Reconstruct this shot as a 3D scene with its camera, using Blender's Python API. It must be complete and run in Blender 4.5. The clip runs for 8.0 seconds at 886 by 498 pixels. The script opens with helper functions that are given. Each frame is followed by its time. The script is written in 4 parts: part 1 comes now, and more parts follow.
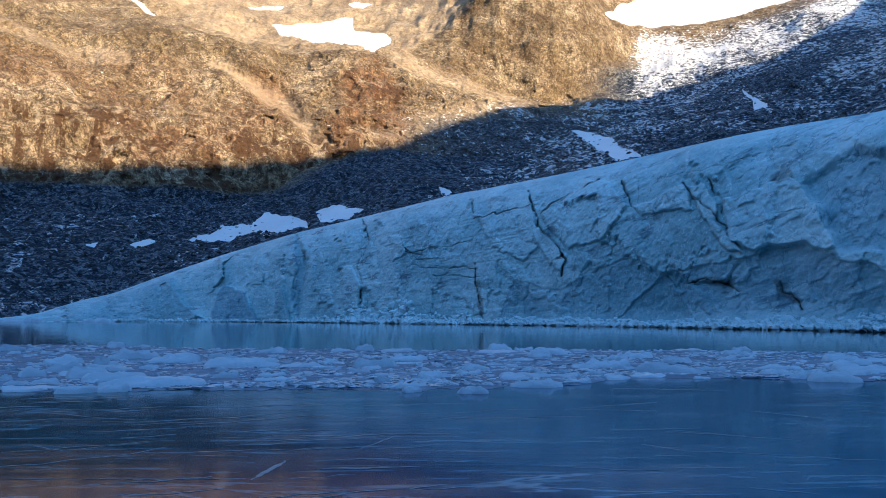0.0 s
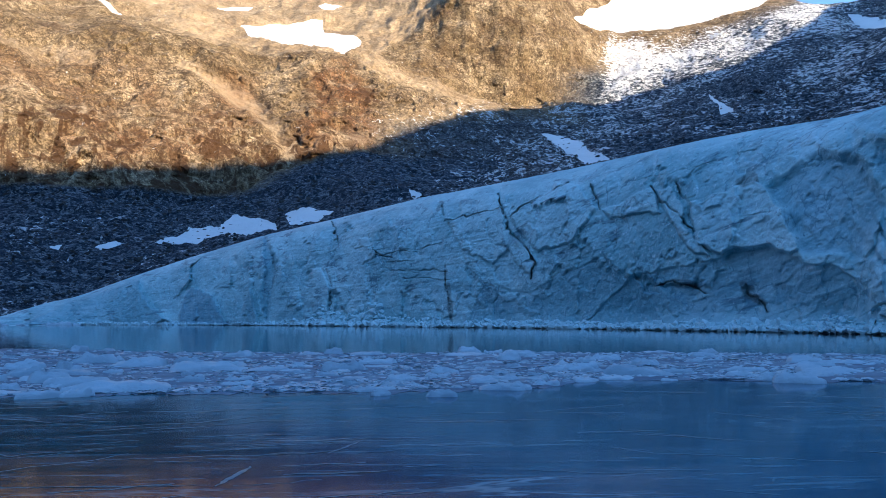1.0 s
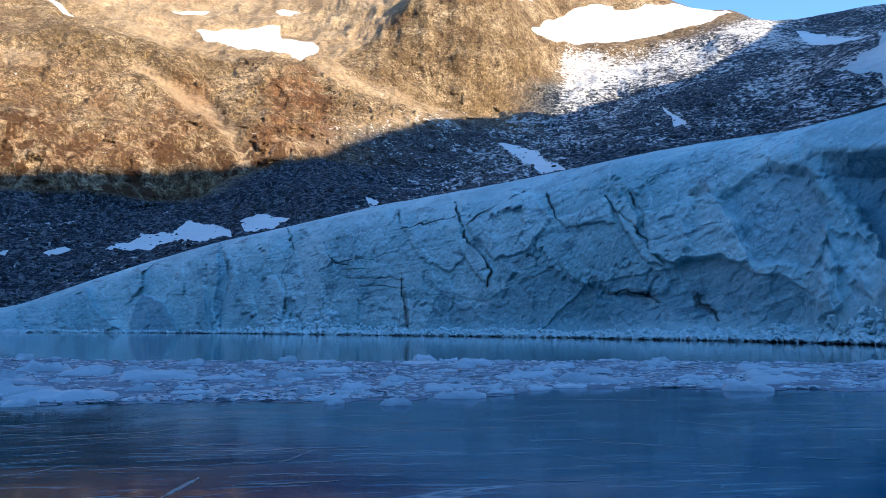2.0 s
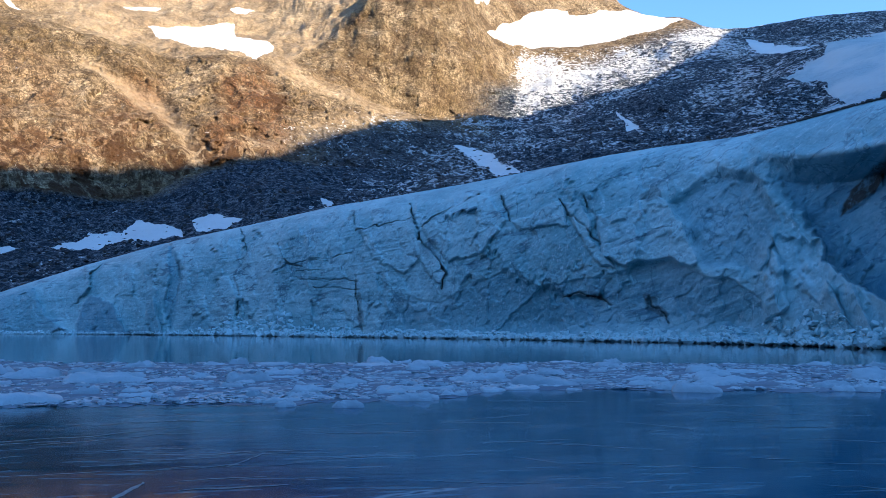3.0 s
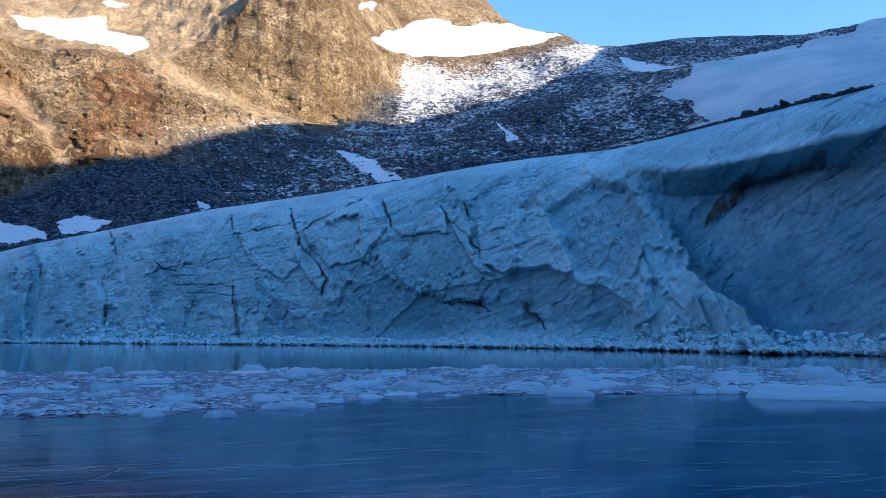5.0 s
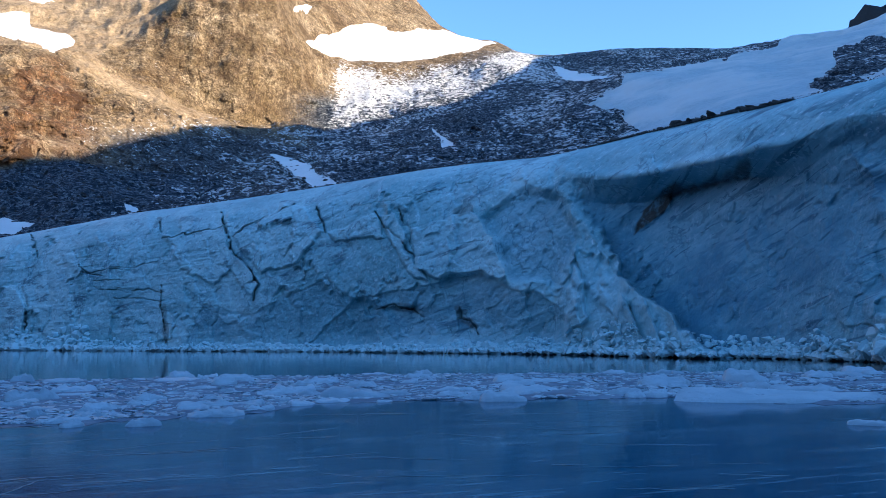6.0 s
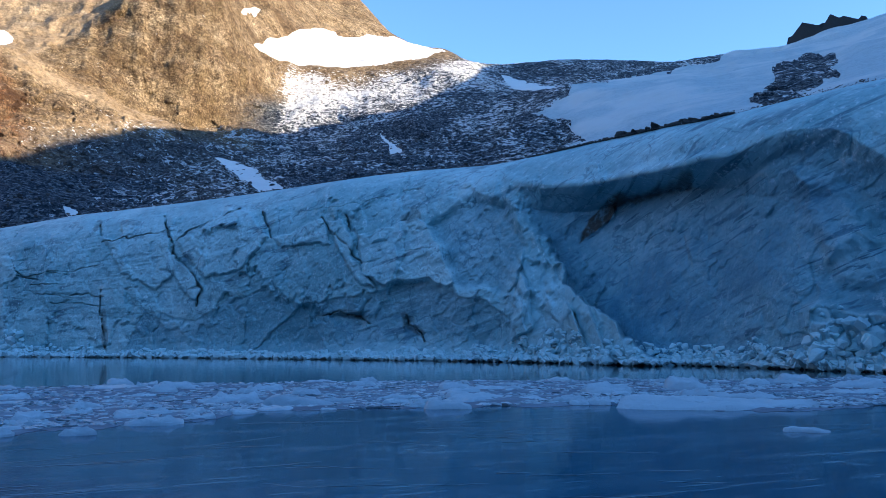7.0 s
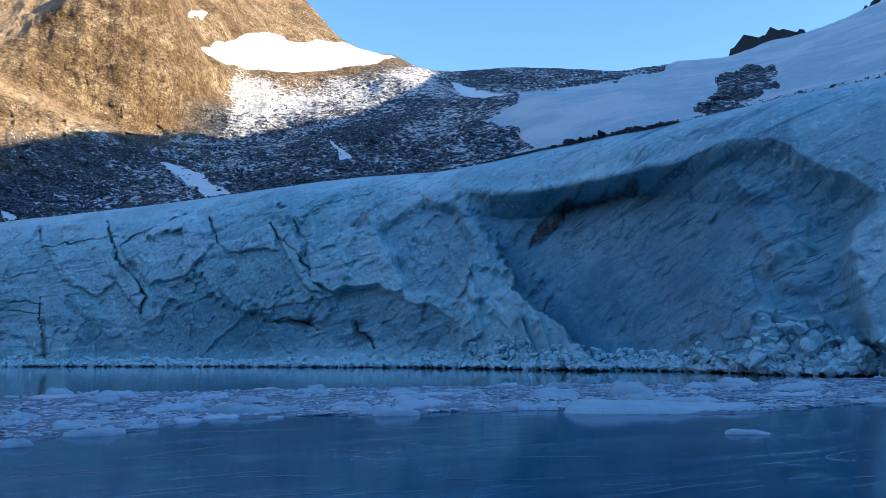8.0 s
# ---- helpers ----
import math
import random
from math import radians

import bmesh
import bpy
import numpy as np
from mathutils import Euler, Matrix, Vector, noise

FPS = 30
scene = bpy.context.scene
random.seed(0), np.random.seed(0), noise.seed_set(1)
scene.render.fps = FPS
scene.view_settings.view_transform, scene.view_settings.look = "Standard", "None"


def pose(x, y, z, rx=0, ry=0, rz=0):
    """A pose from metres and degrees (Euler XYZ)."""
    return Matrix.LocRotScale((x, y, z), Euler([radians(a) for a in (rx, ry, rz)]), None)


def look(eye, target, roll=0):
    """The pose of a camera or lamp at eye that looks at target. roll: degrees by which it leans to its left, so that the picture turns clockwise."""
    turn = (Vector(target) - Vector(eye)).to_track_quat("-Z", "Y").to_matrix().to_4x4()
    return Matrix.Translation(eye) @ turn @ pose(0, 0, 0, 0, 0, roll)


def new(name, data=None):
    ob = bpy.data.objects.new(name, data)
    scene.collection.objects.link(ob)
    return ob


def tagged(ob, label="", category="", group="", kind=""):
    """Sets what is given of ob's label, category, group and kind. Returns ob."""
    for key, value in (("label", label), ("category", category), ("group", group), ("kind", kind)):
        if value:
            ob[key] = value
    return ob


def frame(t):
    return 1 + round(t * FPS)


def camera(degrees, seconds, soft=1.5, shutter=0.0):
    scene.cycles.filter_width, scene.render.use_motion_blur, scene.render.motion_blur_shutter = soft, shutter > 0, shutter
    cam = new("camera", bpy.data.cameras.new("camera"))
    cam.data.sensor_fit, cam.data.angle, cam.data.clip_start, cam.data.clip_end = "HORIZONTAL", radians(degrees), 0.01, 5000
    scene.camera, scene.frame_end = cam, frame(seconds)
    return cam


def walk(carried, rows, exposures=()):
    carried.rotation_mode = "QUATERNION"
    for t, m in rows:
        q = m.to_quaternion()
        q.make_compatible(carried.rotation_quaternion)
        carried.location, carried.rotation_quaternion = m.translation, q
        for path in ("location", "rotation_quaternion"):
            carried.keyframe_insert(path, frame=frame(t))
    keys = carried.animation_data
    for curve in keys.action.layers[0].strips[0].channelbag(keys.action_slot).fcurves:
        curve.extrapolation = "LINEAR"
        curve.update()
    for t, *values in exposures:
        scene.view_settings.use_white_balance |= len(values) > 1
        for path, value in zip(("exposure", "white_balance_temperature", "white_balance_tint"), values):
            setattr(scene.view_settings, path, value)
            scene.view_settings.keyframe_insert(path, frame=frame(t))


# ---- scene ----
EXPO = 1.56
cam = camera(55.78, 8.0, soft=0.6)
EYE = 1.7
ROWS = [
    (0.0, 0.0, 0.0, 0.0, 0.0, 4.45, -0.3),
    (0.5, 0.009, 0.055, 0.004, -0.852, 4.5, -0.32),
    (1.0, 0.023, 0.062, 0.005, -2.06, 4.616, -0.41),
    (1.5, 0.039, 0.08, 0.002, -3.48, 4.997, -0.39),
    (3.0, 0.088, 0.146, 0.002, -8.125, 5.266, -0.2),
    (3.5, 0.1, 0.162, -0.002, -9.631, 5.266, -0.36),
    (4.0, 0.12, 0.196, 0.0, -11.637, 5.319, -0.48),
    (4.5, 0.138, 0.228, 0.0, -13.924, 5.478, -0.39),
    (6.0, 0.23, 0.385, -0.012, -20.756, 6.015, -0.5),
    (6.5, 0.26, 0.42, -0.006, -22.771, 6.159, -0.52),
    (7.0, 0.281, 0.425, 0.0, -24.366, 6.459, -0.33),
    (7.5, 0.301, 0.41, 0.0, -25.919, 6.827, -0.52),
    (8.0, 0.314, 0.424, -0.003, -27.833, 6.856, -0.7),
]
walk(cam, [(t, pose(x, y, EYE + z, 90 + pitch, 0, yaw) @ pose(0, 0, 0, 0, 0, roll)) for t, x, y, z, yaw, pitch, roll in ROWS],
     exposures=[(0.0, EXPO, 5090, 5), (3.0, EXPO - 0.04, 4930, 5), (6.0, EXPO - 0.06, 4880, 6), (8.0, EXPO - 0.08, 5080, 5)])

# ---- light ----
SUN_AZ, SUN_EL = 134.0, 18.0
world = bpy.data.worlds.new("sky")
scene.world = world
world.use_nodes = True
wn = world.node_tree.nodes
sky = wn.new("ShaderNodeTexSky")
sky.sky_type = "NISHITA"
sky.sun_disc = False
sky.sun_elevation = radians(SUN_EL)
sky.sun_rotation = radians(SUN_AZ)
sky.altitude = 1200
sky.air_density, sky.dust_density, sky.ozone_density = 1.0, 0.1, 1.6
wn["Background"].inputs["Strength"].default_value = 0.11
world.node_tree.links.new(sky.outputs["Color"], wn["Background"].inputs["Color"])
sun = new("sun", bpy.data.lights.new("sun", "SUN"))
sun.data.energy, sun.data.angle, sun.data.color = 5.0, radians(0.4), (1.0, 0.67, 0.35)
sun_way = Vector((math.sin(radians(SUN_AZ)) * math.cos(radians(SUN_EL)), math.cos(radians(SUN_AZ)) * math.cos(radians(SUN_EL)), math.sin(radians(SUN_EL))))
sun.matrix_basis = look(sun_way * 100, (0, 0, 0))


# ---- noise and mesh helpers ----
PERM = np.random.RandomState(7).permutation(4096).astype(np.int32)
VALUES = np.random.RandomState(8).uniform(-1, 1, 4096).astype(np.float32)


def lattice(ix, iy, iz, seed):
    return VALUES[PERM[(PERM[(PERM[(ix + seed * 7) & 4095] + iy) & 4095] + iz) & 4095]]


def vnoise(x, y, z, seed=0):
    """Smooth value noise, -1 to 1."""
    fx, fy, fz = (np.floor(v).astype(np.int32) for v in (x, y, z))
    ux, uy, uz = ((v - f).astype(np.float32) for v, f in ((x, fx), (y, fy), (z, fz)))
    ux, uy, uz = (u * u * (3 - 2 * u) for u in (ux, uy, uz))
    total = 0
    for a in (0, 1):
        for b in (0, 1):
            for c in (0, 1):
                w = (ux if a else 1 - ux) * (uy if b else 1 - uy) * (uz if c else 1 - uz)
                total = total + w * lattice(fx + a, fy + b, fz + c, seed)
    return total


def fbm(x, y, z, size, octaves=4, gain=0.5, seed=0, ridged=False):
    total, amp, norm = 0, 1.0, 0.0
    for k in range(octaves):
        n = vnoise(x / size + 17.3 * k, y / size - 9.1 * k, z / size + 5.7 * k, seed + k)
        total = total + amp * ((1 - 2 * np.abs(n)) if ridged else n)
        norm += amp
        amp *= gain
        size = size / 2.03
    return total / norm


def step(a, b, x):
    u = np.clip((x - a) / (b - a), 0, 1)
    return u * u * (3 - 2 * u)


def soft_line(points, at, width=0.0):
    """Values along a line of (position, value), rounded over a width."""
    p = sorted(points)
    xs, ys = [a for a, *_ in p], [b for _, b in p]
    if width <= 0:
        return np.interp(at, xs, ys)
    return sum(np.interp(at + d * width, xs, ys) for d in (-1, -0.5, 0, 0.5, 1)) / 5


def stroke(az, el, points):
    """Angular distance to a bent line, and the place along it from 0 to 1."""
    best, along = np.full(az.shape, 1e9), np.zeros(az.shape)
    n = len(points) - 1
    for k in range(n):
        (ax, ay), (bx, by) = points[k], points[k + 1]
        dx, dy = bx - ax, by - ay
        u = np.clip(((az - ax) * dx + (el - ay) * dy) / (dx * dx + dy * dy), 0, 1)
        d = np.hypot(az - ax - u * dx, el - ay - u * dy)
        along = np.where(d < best, (k + u) / n, along)
        best = np.minimum(best, d)
    return best, along


def outline(az, el, points, margin=1.5):
    """Degrees inside (above nought) or outside a closed outline, worked out near it alone."""
    out = np.full(az.shape, -9.0)
    xs = [p[0] for p in points]
    cols = np.nonzero((az[0] > min(xs) - margin) & (az[0] < max(xs) + margin))[0]
    if not len(cols):
        return out
    part_ = slice(cols[0], cols[-1] + 1)
    a, e = az[:, part_], el[:, part_]
    d, _ = stroke(a, e, list(points) + [points[0]])
    odd = np.zeros(a.shape, bool)
    for (ax, ay), (bx, by) in zip(points, list(points[1:]) + [points[0]]):
        if ay != by:
            odd ^= ((ay > e) != (by > e)) & (a < (bx - ax) * (e - ay) / (by - ay) + ax)
    out[:, part_] = np.where(odd, d, -d)
    return out


def facets(u, v, size, tilt, seed, crisp=40):
    """Broken planes: cells that each have their own tilt and stand proud or back."""
    u, v = u / size, v / size
    fu, fv = np.floor(u).astype(np.int32), np.floor(v).astype(np.int32)
    total, weight = np.zeros(u.shape), np.zeros(u.shape)
    for a in (-1, 0, 1):
        for b in (-1, 0, 1):
            h = [lattice(fu + a, fv + b, fu * 0 + k, seed) for k in range(5)]
            du, dv = u - (fu + a + 0.5 + 0.45 * h[0]), v - (fv + b + 0.5 + 0.45 * h[1])
            w = np.exp(-crisp * (du * du + dv * dv))
            total += w * (h[2] * 0.5 + tilt * (h[3] * du + h[4] * dv))
            weight += w
    return total / (weight + 1e-12)


def mesh_from(name, verts, quads, material=None, smooth=True):
    me = bpy.data.meshes.new(name)
    verts, quads = np.asarray(verts, dtype=np.float32), np.asarray(quads, dtype=np.int32)
    me.vertices.add(len(verts))
    me.vertices.foreach_set("co", verts.ravel())
    k = quads.shape[1]
    me.loops.add(quads.size)
    me.loops.foreach_set("vertex_index", quads.ravel())
    me.polygons.add(len(quads))
    me.polygons.foreach_set("loop_start", np.arange(0, quads.size, k, dtype=np.int32))
    me.update(calc_edges=True)
    me.polygons.foreach_set("use_smooth", np.full(len(quads), smooth))
    if material:
        me.materials.append(material)
    me.validate()
    return me


def sheet(name, X, Y, Z, material, keep=None, attrs=None, smooth=True):
    """A mesh from a grid of places; keep: which cells; attrs: values at the grid's places."""
    r, c = X.shape
    idx = np.arange(r * c).reshape(r, c)
    q = np.stack([idx[:-1, :-1], idx[:-1, 1:], idx[1:, 1:], idx[1:, :-1]], -1).reshape(-1, 4)
    if keep is not None:
        q = q[keep.ravel()]
    used, q = np.unique(q, return_inverse=True)
    q = q.reshape(-1, 4)
    V = np.stack([X.ravel(), Y.ravel(), Z.ravel()], 1)[used]
    me = mesh_from(name, V, q, material, smooth)
    for key, val in (attrs or {}).items():
        at = me.attributes.new(key, "FLOAT", "POINT")
        at.data.foreach_set("value", np.ascontiguousarray(val.ravel()[used], dtype=np.float32))
    return me


# ---- materials ----
class Nodes:
    def __init__(self, name):
        self.mat = bpy.data.materials.new(name)
        self.mat.use_nodes = True
        self.t = self.mat.node_tree
        self.bsdf = self.t.nodes["Principled BSDF"]
        self.pos = self.t.nodes.new("ShaderNodeNewGeometry").outputs["Position"]

    def link(self, a, b):
        self.t.links.new(a, b)

    def put(self, key, value):
        s = self.bsdf.inputs[key]
        if isinstance(value, (int, float)):
            s.default_value = value
        elif isinstance(value, tuple):
            s.default_value = (*value, 1)
        else:
            self.link(value, s)

    def attr(self, key):
        n = self.t.nodes.new("ShaderNodeAttribute")
        n.attribute_name = key
        return n.outputs["Fac"]

    def scaled(self, x, y, z):
        n = self.t.nodes.new("ShaderNodeVectorMath")
        n.operation = "MULTIPLY"
        self.link(self.pos, n.inputs[0])
        n.inputs[1].default_value = (x, y, z)
        return n.outputs[0]

    def joined(self, x, y, z):
        n = self.t.nodes.new("ShaderNodeCombineXYZ")
        for k, v in enumerate((x, y, z)):
            if isinstance(v, (int, float)):
                n.inputs[k].default_value = v
            else:
                self.link(v, n.inputs[k])
        return n.outputs[0]

    def noise(self, scale, detail=4, rough=0.55, vec=None, distortion=0.0):
        n = self.t.nodes.new("ShaderNodeTexNoise")
        n.inputs["Scale"].default_value, n.inputs["Detail"].default_value = scale, detail
        n.inputs["Roughness"].default_value, n.inputs["Distortion"].default_value = rough, distortion
        self.link(vec or self.pos, n.inputs["Vector"])
        return n.outputs["Fac"]

    def cells(self, scale, vec=None, feature="F1", out="Distance"):
        n = self.t.nodes.new("ShaderNodeTexVoronoi")
        n.feature = feature
        n.inputs["Scale"].default_value = scale
        self.link(vec or self.pos, n.inputs["Vector"])
        return n.outputs[out]

    def ramp(self, value, stops):
        n = self.t.nodes.new("ShaderNodeValToRGB")
        e = n.color_ramp.elements
        while len(e) < len(stops):
            e.new(0.5)
        for k, (p, c) in enumerate(stops):
            e[k].position = p
            e[k].color = (c, c, c, 1) if isinstance(c, (int, float)) else (*c, 1)
        self.link(value, n.inputs["Fac"])
        return n.outputs["Color"]

    def mix(self, fac, a, b, how="MIX"):
        n = self.t.nodes.new("ShaderNodeMix")
        n.data_type, n.blend_type = "RGBA", how
        for key, v in ((0, fac), (6, a), (7, b)):
            if isinstance(v, (int, float)):
                n.inputs[key].default_value = v if key == 0 else (v, v, v, 1)
            elif isinstance(v, tuple):
                n.inputs[key].default_value = (*v, 1)
            else:
                self.link(v, n.inputs[key])
        return n.outputs[2]

    def sum(self, a, b, how="ADD"):
        n = self.t.nodes.new("ShaderNodeMath")
        n.operation = how
        for key, v in ((0, a), (1, b)):
            if isinstance(v, (int, float)):
                n.inputs[key].default_value = v
            else:
                self.link(v, n.inputs[key])
        return n.outputs[0]

    def bump(self, height, distance, strength=1.0, below=None):
        n = self.t.nodes.new("ShaderNodeBump")
        n.inputs["Distance"].default_value, n.inputs["Strength"].default_value = distance, strength
        self.link(height, n.inputs["Height"])
        if below:
            self.link(below, n.inputs["Normal"])
        self.link(n.outputs[0], self.bsdf.inputs["Normal"])
        return n.outputs[0]


def rock_material(name):
    m = Nodes(name)
    tone = m.noise(0.03, 6, 0.62, m.scaled(1, 1, 1.3), 0.6)
    c = m.ramp(tone, [(0.36, (0.18, 0.128, 0.074)), (0.48, (0.29, 0.215, 0.124)), (0.58, (0.40, 0.308, 0.188)), (0.68, (0.52, 0.415, 0.27))])
    grain = m.noise(0.30, 6, 0.66, m.scaled(0.8, 0.8, 1.2), 0.8)
    c = m.mix(1.0, c, m.ramp(grain, [(0.34, 0.40), (0.46, 0.9), (0.54, 1.2), (0.64, 1.6)]), "MULTIPLY")
    c = m.mix(m.sum(m.attr("rust"), m.ramp(m.noise(0.06, 6, 0.65, m.scaled(1, 1, 0.5)), [(0.38, 0.15), (0.56, 1.0)]), "MULTIPLY"), c, m.mix(0.7, c, (0.22, 0.088, 0.030)))
    # olive-brown of mossy benches, also the painted shade of the buttress
    c = m.mix(m.sum(m.attr("moss_shade"), m.ramp(m.noise(0.06, 6), [(0.4, 0.0), (0.6, 0.8)]), "MULTIPLY"), c, m.mix(0.6, c, (0.165, 0.118, 0.045)))
    c = m.mix(m.sum(m.attr("pale"), m.ramp(m.noise(0.1, 6), [(0.3, 0.5), (0.6, 1.0)]), "MULTIPLY"), c, m.mix(0.6, c, (0.50, 0.385, 0.25)))
    firm = m.sum(1.0, m.sum(m.attr("pale"), 0.85, "MULTIPLY"), "SUBTRACT")
    # dark joints, upright on the walls and along ledges elsewhere
    warp = m.joined(m.noise(0.12, 5, 0.65), m.noise(0.13, 5, 0.65, m.scaled(1, 1.1, 1)), m.noise(0.11, 5, 0.65, m.scaled(1.1, 1, 1)))
    for size, stretch, swing, dark, thin, lo in ((0.085, (1.2, 1.2, 0.5), 22, 0.8, 0.07, 0.46), (0.11, (0.5, 0.5, 1.7), 18, 0.7, 0.06, 0.47), (0.3, (1.1, 1.1, 0.7), 9, 0.75, 0.10, 0.38), (0.62, (0.9, 0.9, 1.1), 5, 0.6, 0.13, 0.38)):
        bent = m.t.nodes.new("ShaderNodeVectorMath")
        bent.operation = "MULTIPLY_ADD"
        m.link(warp, bent.inputs[0])
        bent.inputs[1].default_value = (swing, swing, swing)
        m.link(m.scaled(*stretch), bent.inputs[2])
        crack = m.cells(size, bent.outputs[0], "DISTANCE_TO_EDGE")
        some = m.sum(m.ramp(m.noise(0.05 + size * 0.3, 5, 0.7), [(lo, 0.0), (lo + 0.10, dark)]), firm, "MULTIPLY")
        c = m.mix(m.sum(m.ramp(crack, [(0.0, 1.0), (thin * 0.5, 0.7), (thin, 0.0)]), some, "MULTIPLY"), c, (0.055, 0.036, 0.02))
    # stains that run down the steep rock
    stain = m.noise(0.16, 6, 0.6, m.scaled(1, 1, 0.10), 0.5)
    c = m.mix(m.sum(m.ramp(stain, [(0.49, 0.0), (0.55, 0.9)]), m.attr("wet"), "MULTIPLY"), c, (0.07, 0.036, 0.016))
    c = m.mix(m.sum(m.ramp(stain, [(0.34, 0.6), (0.42, 0.0)]), m.attr("wet"), "MULTIPLY"), c, (0.52, 0.42, 0.28))
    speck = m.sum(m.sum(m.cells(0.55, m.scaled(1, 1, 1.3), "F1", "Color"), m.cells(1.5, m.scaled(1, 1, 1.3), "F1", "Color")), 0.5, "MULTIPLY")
    # stones tinted blue-black, which puts the blue of the shade into their colour
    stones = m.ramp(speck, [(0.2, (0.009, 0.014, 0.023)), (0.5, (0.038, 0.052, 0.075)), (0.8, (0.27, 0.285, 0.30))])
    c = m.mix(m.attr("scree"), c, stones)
    flake = m.noise(0.33, 6, 0.70, m.scaled(0.95, 0.42, 1.25), 0.7)
    cover = m.ramp(m.sum(flake, m.sum(m.attr("dust"), 0.33, "MULTIPLY")), [(0.66, 0.0), (0.70, 1.0)])
    c = m.mix(m.sum(cover, step_up(m), "MULTIPLY"), c, (0.76, 0.77, 0.78))
    m.put("Base Color", c)
    m.put("Roughness", 0.92)
    m.put("Specular IOR Level", 0.2)
    rel = m.sum(m.noise(0.16, 9, 0.68, m.scaled(0.9, 0.9, 1.2), 0.5), m.sum(m.cells(0.5), 0.25, "MULTIPLY"))
    first = m.bump(rel, 4.0)
    m.bump(m.sum(grain, m.sum(m.cells(1.3), 0.4, "MULTIPLY")), 1.0, 1.0, first)
    return m.mat


def step_up(m):
    """1 on ground that lies flat enough for snow, 0 on walls."""
    g = m.t.nodes.new("ShaderNodeNewGeometry")
    s = m.t.nodes.new("ShaderNodeSeparateXYZ")
    m.link(g.outputs["Normal"], s.inputs[0])
    return m.ramp(s.outputs[2], [(0.25, 0.25), (0.55, 1.0)])


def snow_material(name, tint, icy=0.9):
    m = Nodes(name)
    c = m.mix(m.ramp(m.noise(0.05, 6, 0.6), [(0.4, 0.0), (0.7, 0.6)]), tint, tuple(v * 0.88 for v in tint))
    c = m.mix(m.ramp(m.noise(0.4, 7, 0.7, m.scaled(1, 0.5, 2)), [(0.58, 0.0), (0.75, 0.35)]), c, (0.40, 0.45, 0.48))
    bare = m.ramp(m.noise(0.018, 5, 0.6), [(0.42, 0.0), (0.54, icy)])
    rift = m.ramp(m.noise(0.12, 7, 0.65, m.scaled(1, 1, 2.5), 1.0), [(0.46, 0.0), (0.49, 1.0), (0.51, 1.0), (0.54, 0.0)])
    c = m.mix(bare, c, m.mix(m.sum(rift, 0.6, "MULTIPLY"), (0.42, 0.51, 0.55), (0.22, 0.31, 0.37)))
    m.put("Base Color", c)
    m.put("Roughness", 0.7)
    m.put("Specular IOR Level", 0.25)
    m.bump(m.noise(0.5, 5), 0.5)
    return m.mat


def glacier_material(name):
    m = Nodes(name)
    run, dip = m.attr("run"), m.attr("dip")
    far = m.attr("far")
    c = m.ramp(m.noise(0.06, 5, 0.6), [(0.36, (0.33, 0.52, 0.56)), (0.5, (0.44, 0.635, 0.67)), (0.64, (0.59, 0.76, 0.78))])
    patch = m.noise(0.22, 7, 0.68, m.joined(m.sum(run, 0.6, "MULTIPLY"), 0.0, m.sum(dip, 1.2, "MULTIPLY")), 0.8)
    c = m.mix(m.ramp(patch, [(0.50, 0.0), (0.60, 0.45)]), c, (0.26, 0.44, 0.50))
    c = m.mix(m.ramp(patch, [(0.34, 0.55), (0.44, 0.0)]), c, (0.66, 0.83, 0.85))
    c = m.mix(m.sum(m.attr("fresh"), m.ramp(m.noise(0.5, 6, 0.65), [(0.3, 0.5), (0.6, 1.0)]), "MULTIPLY"), c, (0.66, 0.85, 0.87))
    # thin bedding of the ice, here and there
    bed = m.noise(1.0, 5, 0.6, m.joined(m.sum(run, 0.05, "MULTIPLY"), 0.0, m.sum(dip, 1.3, "MULTIPLY")), 0.35)
    where = m.ramp(m.noise(0.055, 4, 0.6), [(0.42, 0.15), (0.56, 1.0)])
    c = m.mix(m.sum(m.ramp(bed, [(0.52, 0.0), (0.62, 0.42)]), where, "MULTIPLY"), c, (0.24, 0.40, 0.48))
    c = m.mix(m.sum(m.ramp(bed, [(0.36, 0.4), (0.45, 0.0)]), where, "MULTIPLY"), c, (0.80, 0.93, 0.94))
    # dark dashes of grit that lie along the bedding
    dash = m.noise(0.55, 4, 0.6, m.joined(m.sum(run, 0.22, "MULTIPLY"), 4.0, m.sum(dip, 1.1, "MULTIPLY")), 0.5)
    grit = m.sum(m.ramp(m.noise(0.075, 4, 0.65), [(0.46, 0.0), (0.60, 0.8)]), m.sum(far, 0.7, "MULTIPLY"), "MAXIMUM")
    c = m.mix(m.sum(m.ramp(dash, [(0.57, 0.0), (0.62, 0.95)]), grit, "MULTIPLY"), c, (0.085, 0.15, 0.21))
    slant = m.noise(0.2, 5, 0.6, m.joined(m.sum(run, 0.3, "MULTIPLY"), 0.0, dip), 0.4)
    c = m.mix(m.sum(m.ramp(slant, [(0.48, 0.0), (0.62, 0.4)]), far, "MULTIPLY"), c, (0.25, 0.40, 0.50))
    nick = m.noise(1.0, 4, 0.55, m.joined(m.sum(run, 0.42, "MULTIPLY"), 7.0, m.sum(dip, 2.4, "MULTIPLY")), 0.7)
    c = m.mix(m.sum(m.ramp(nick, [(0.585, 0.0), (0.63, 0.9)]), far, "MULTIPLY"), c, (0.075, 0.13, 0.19))
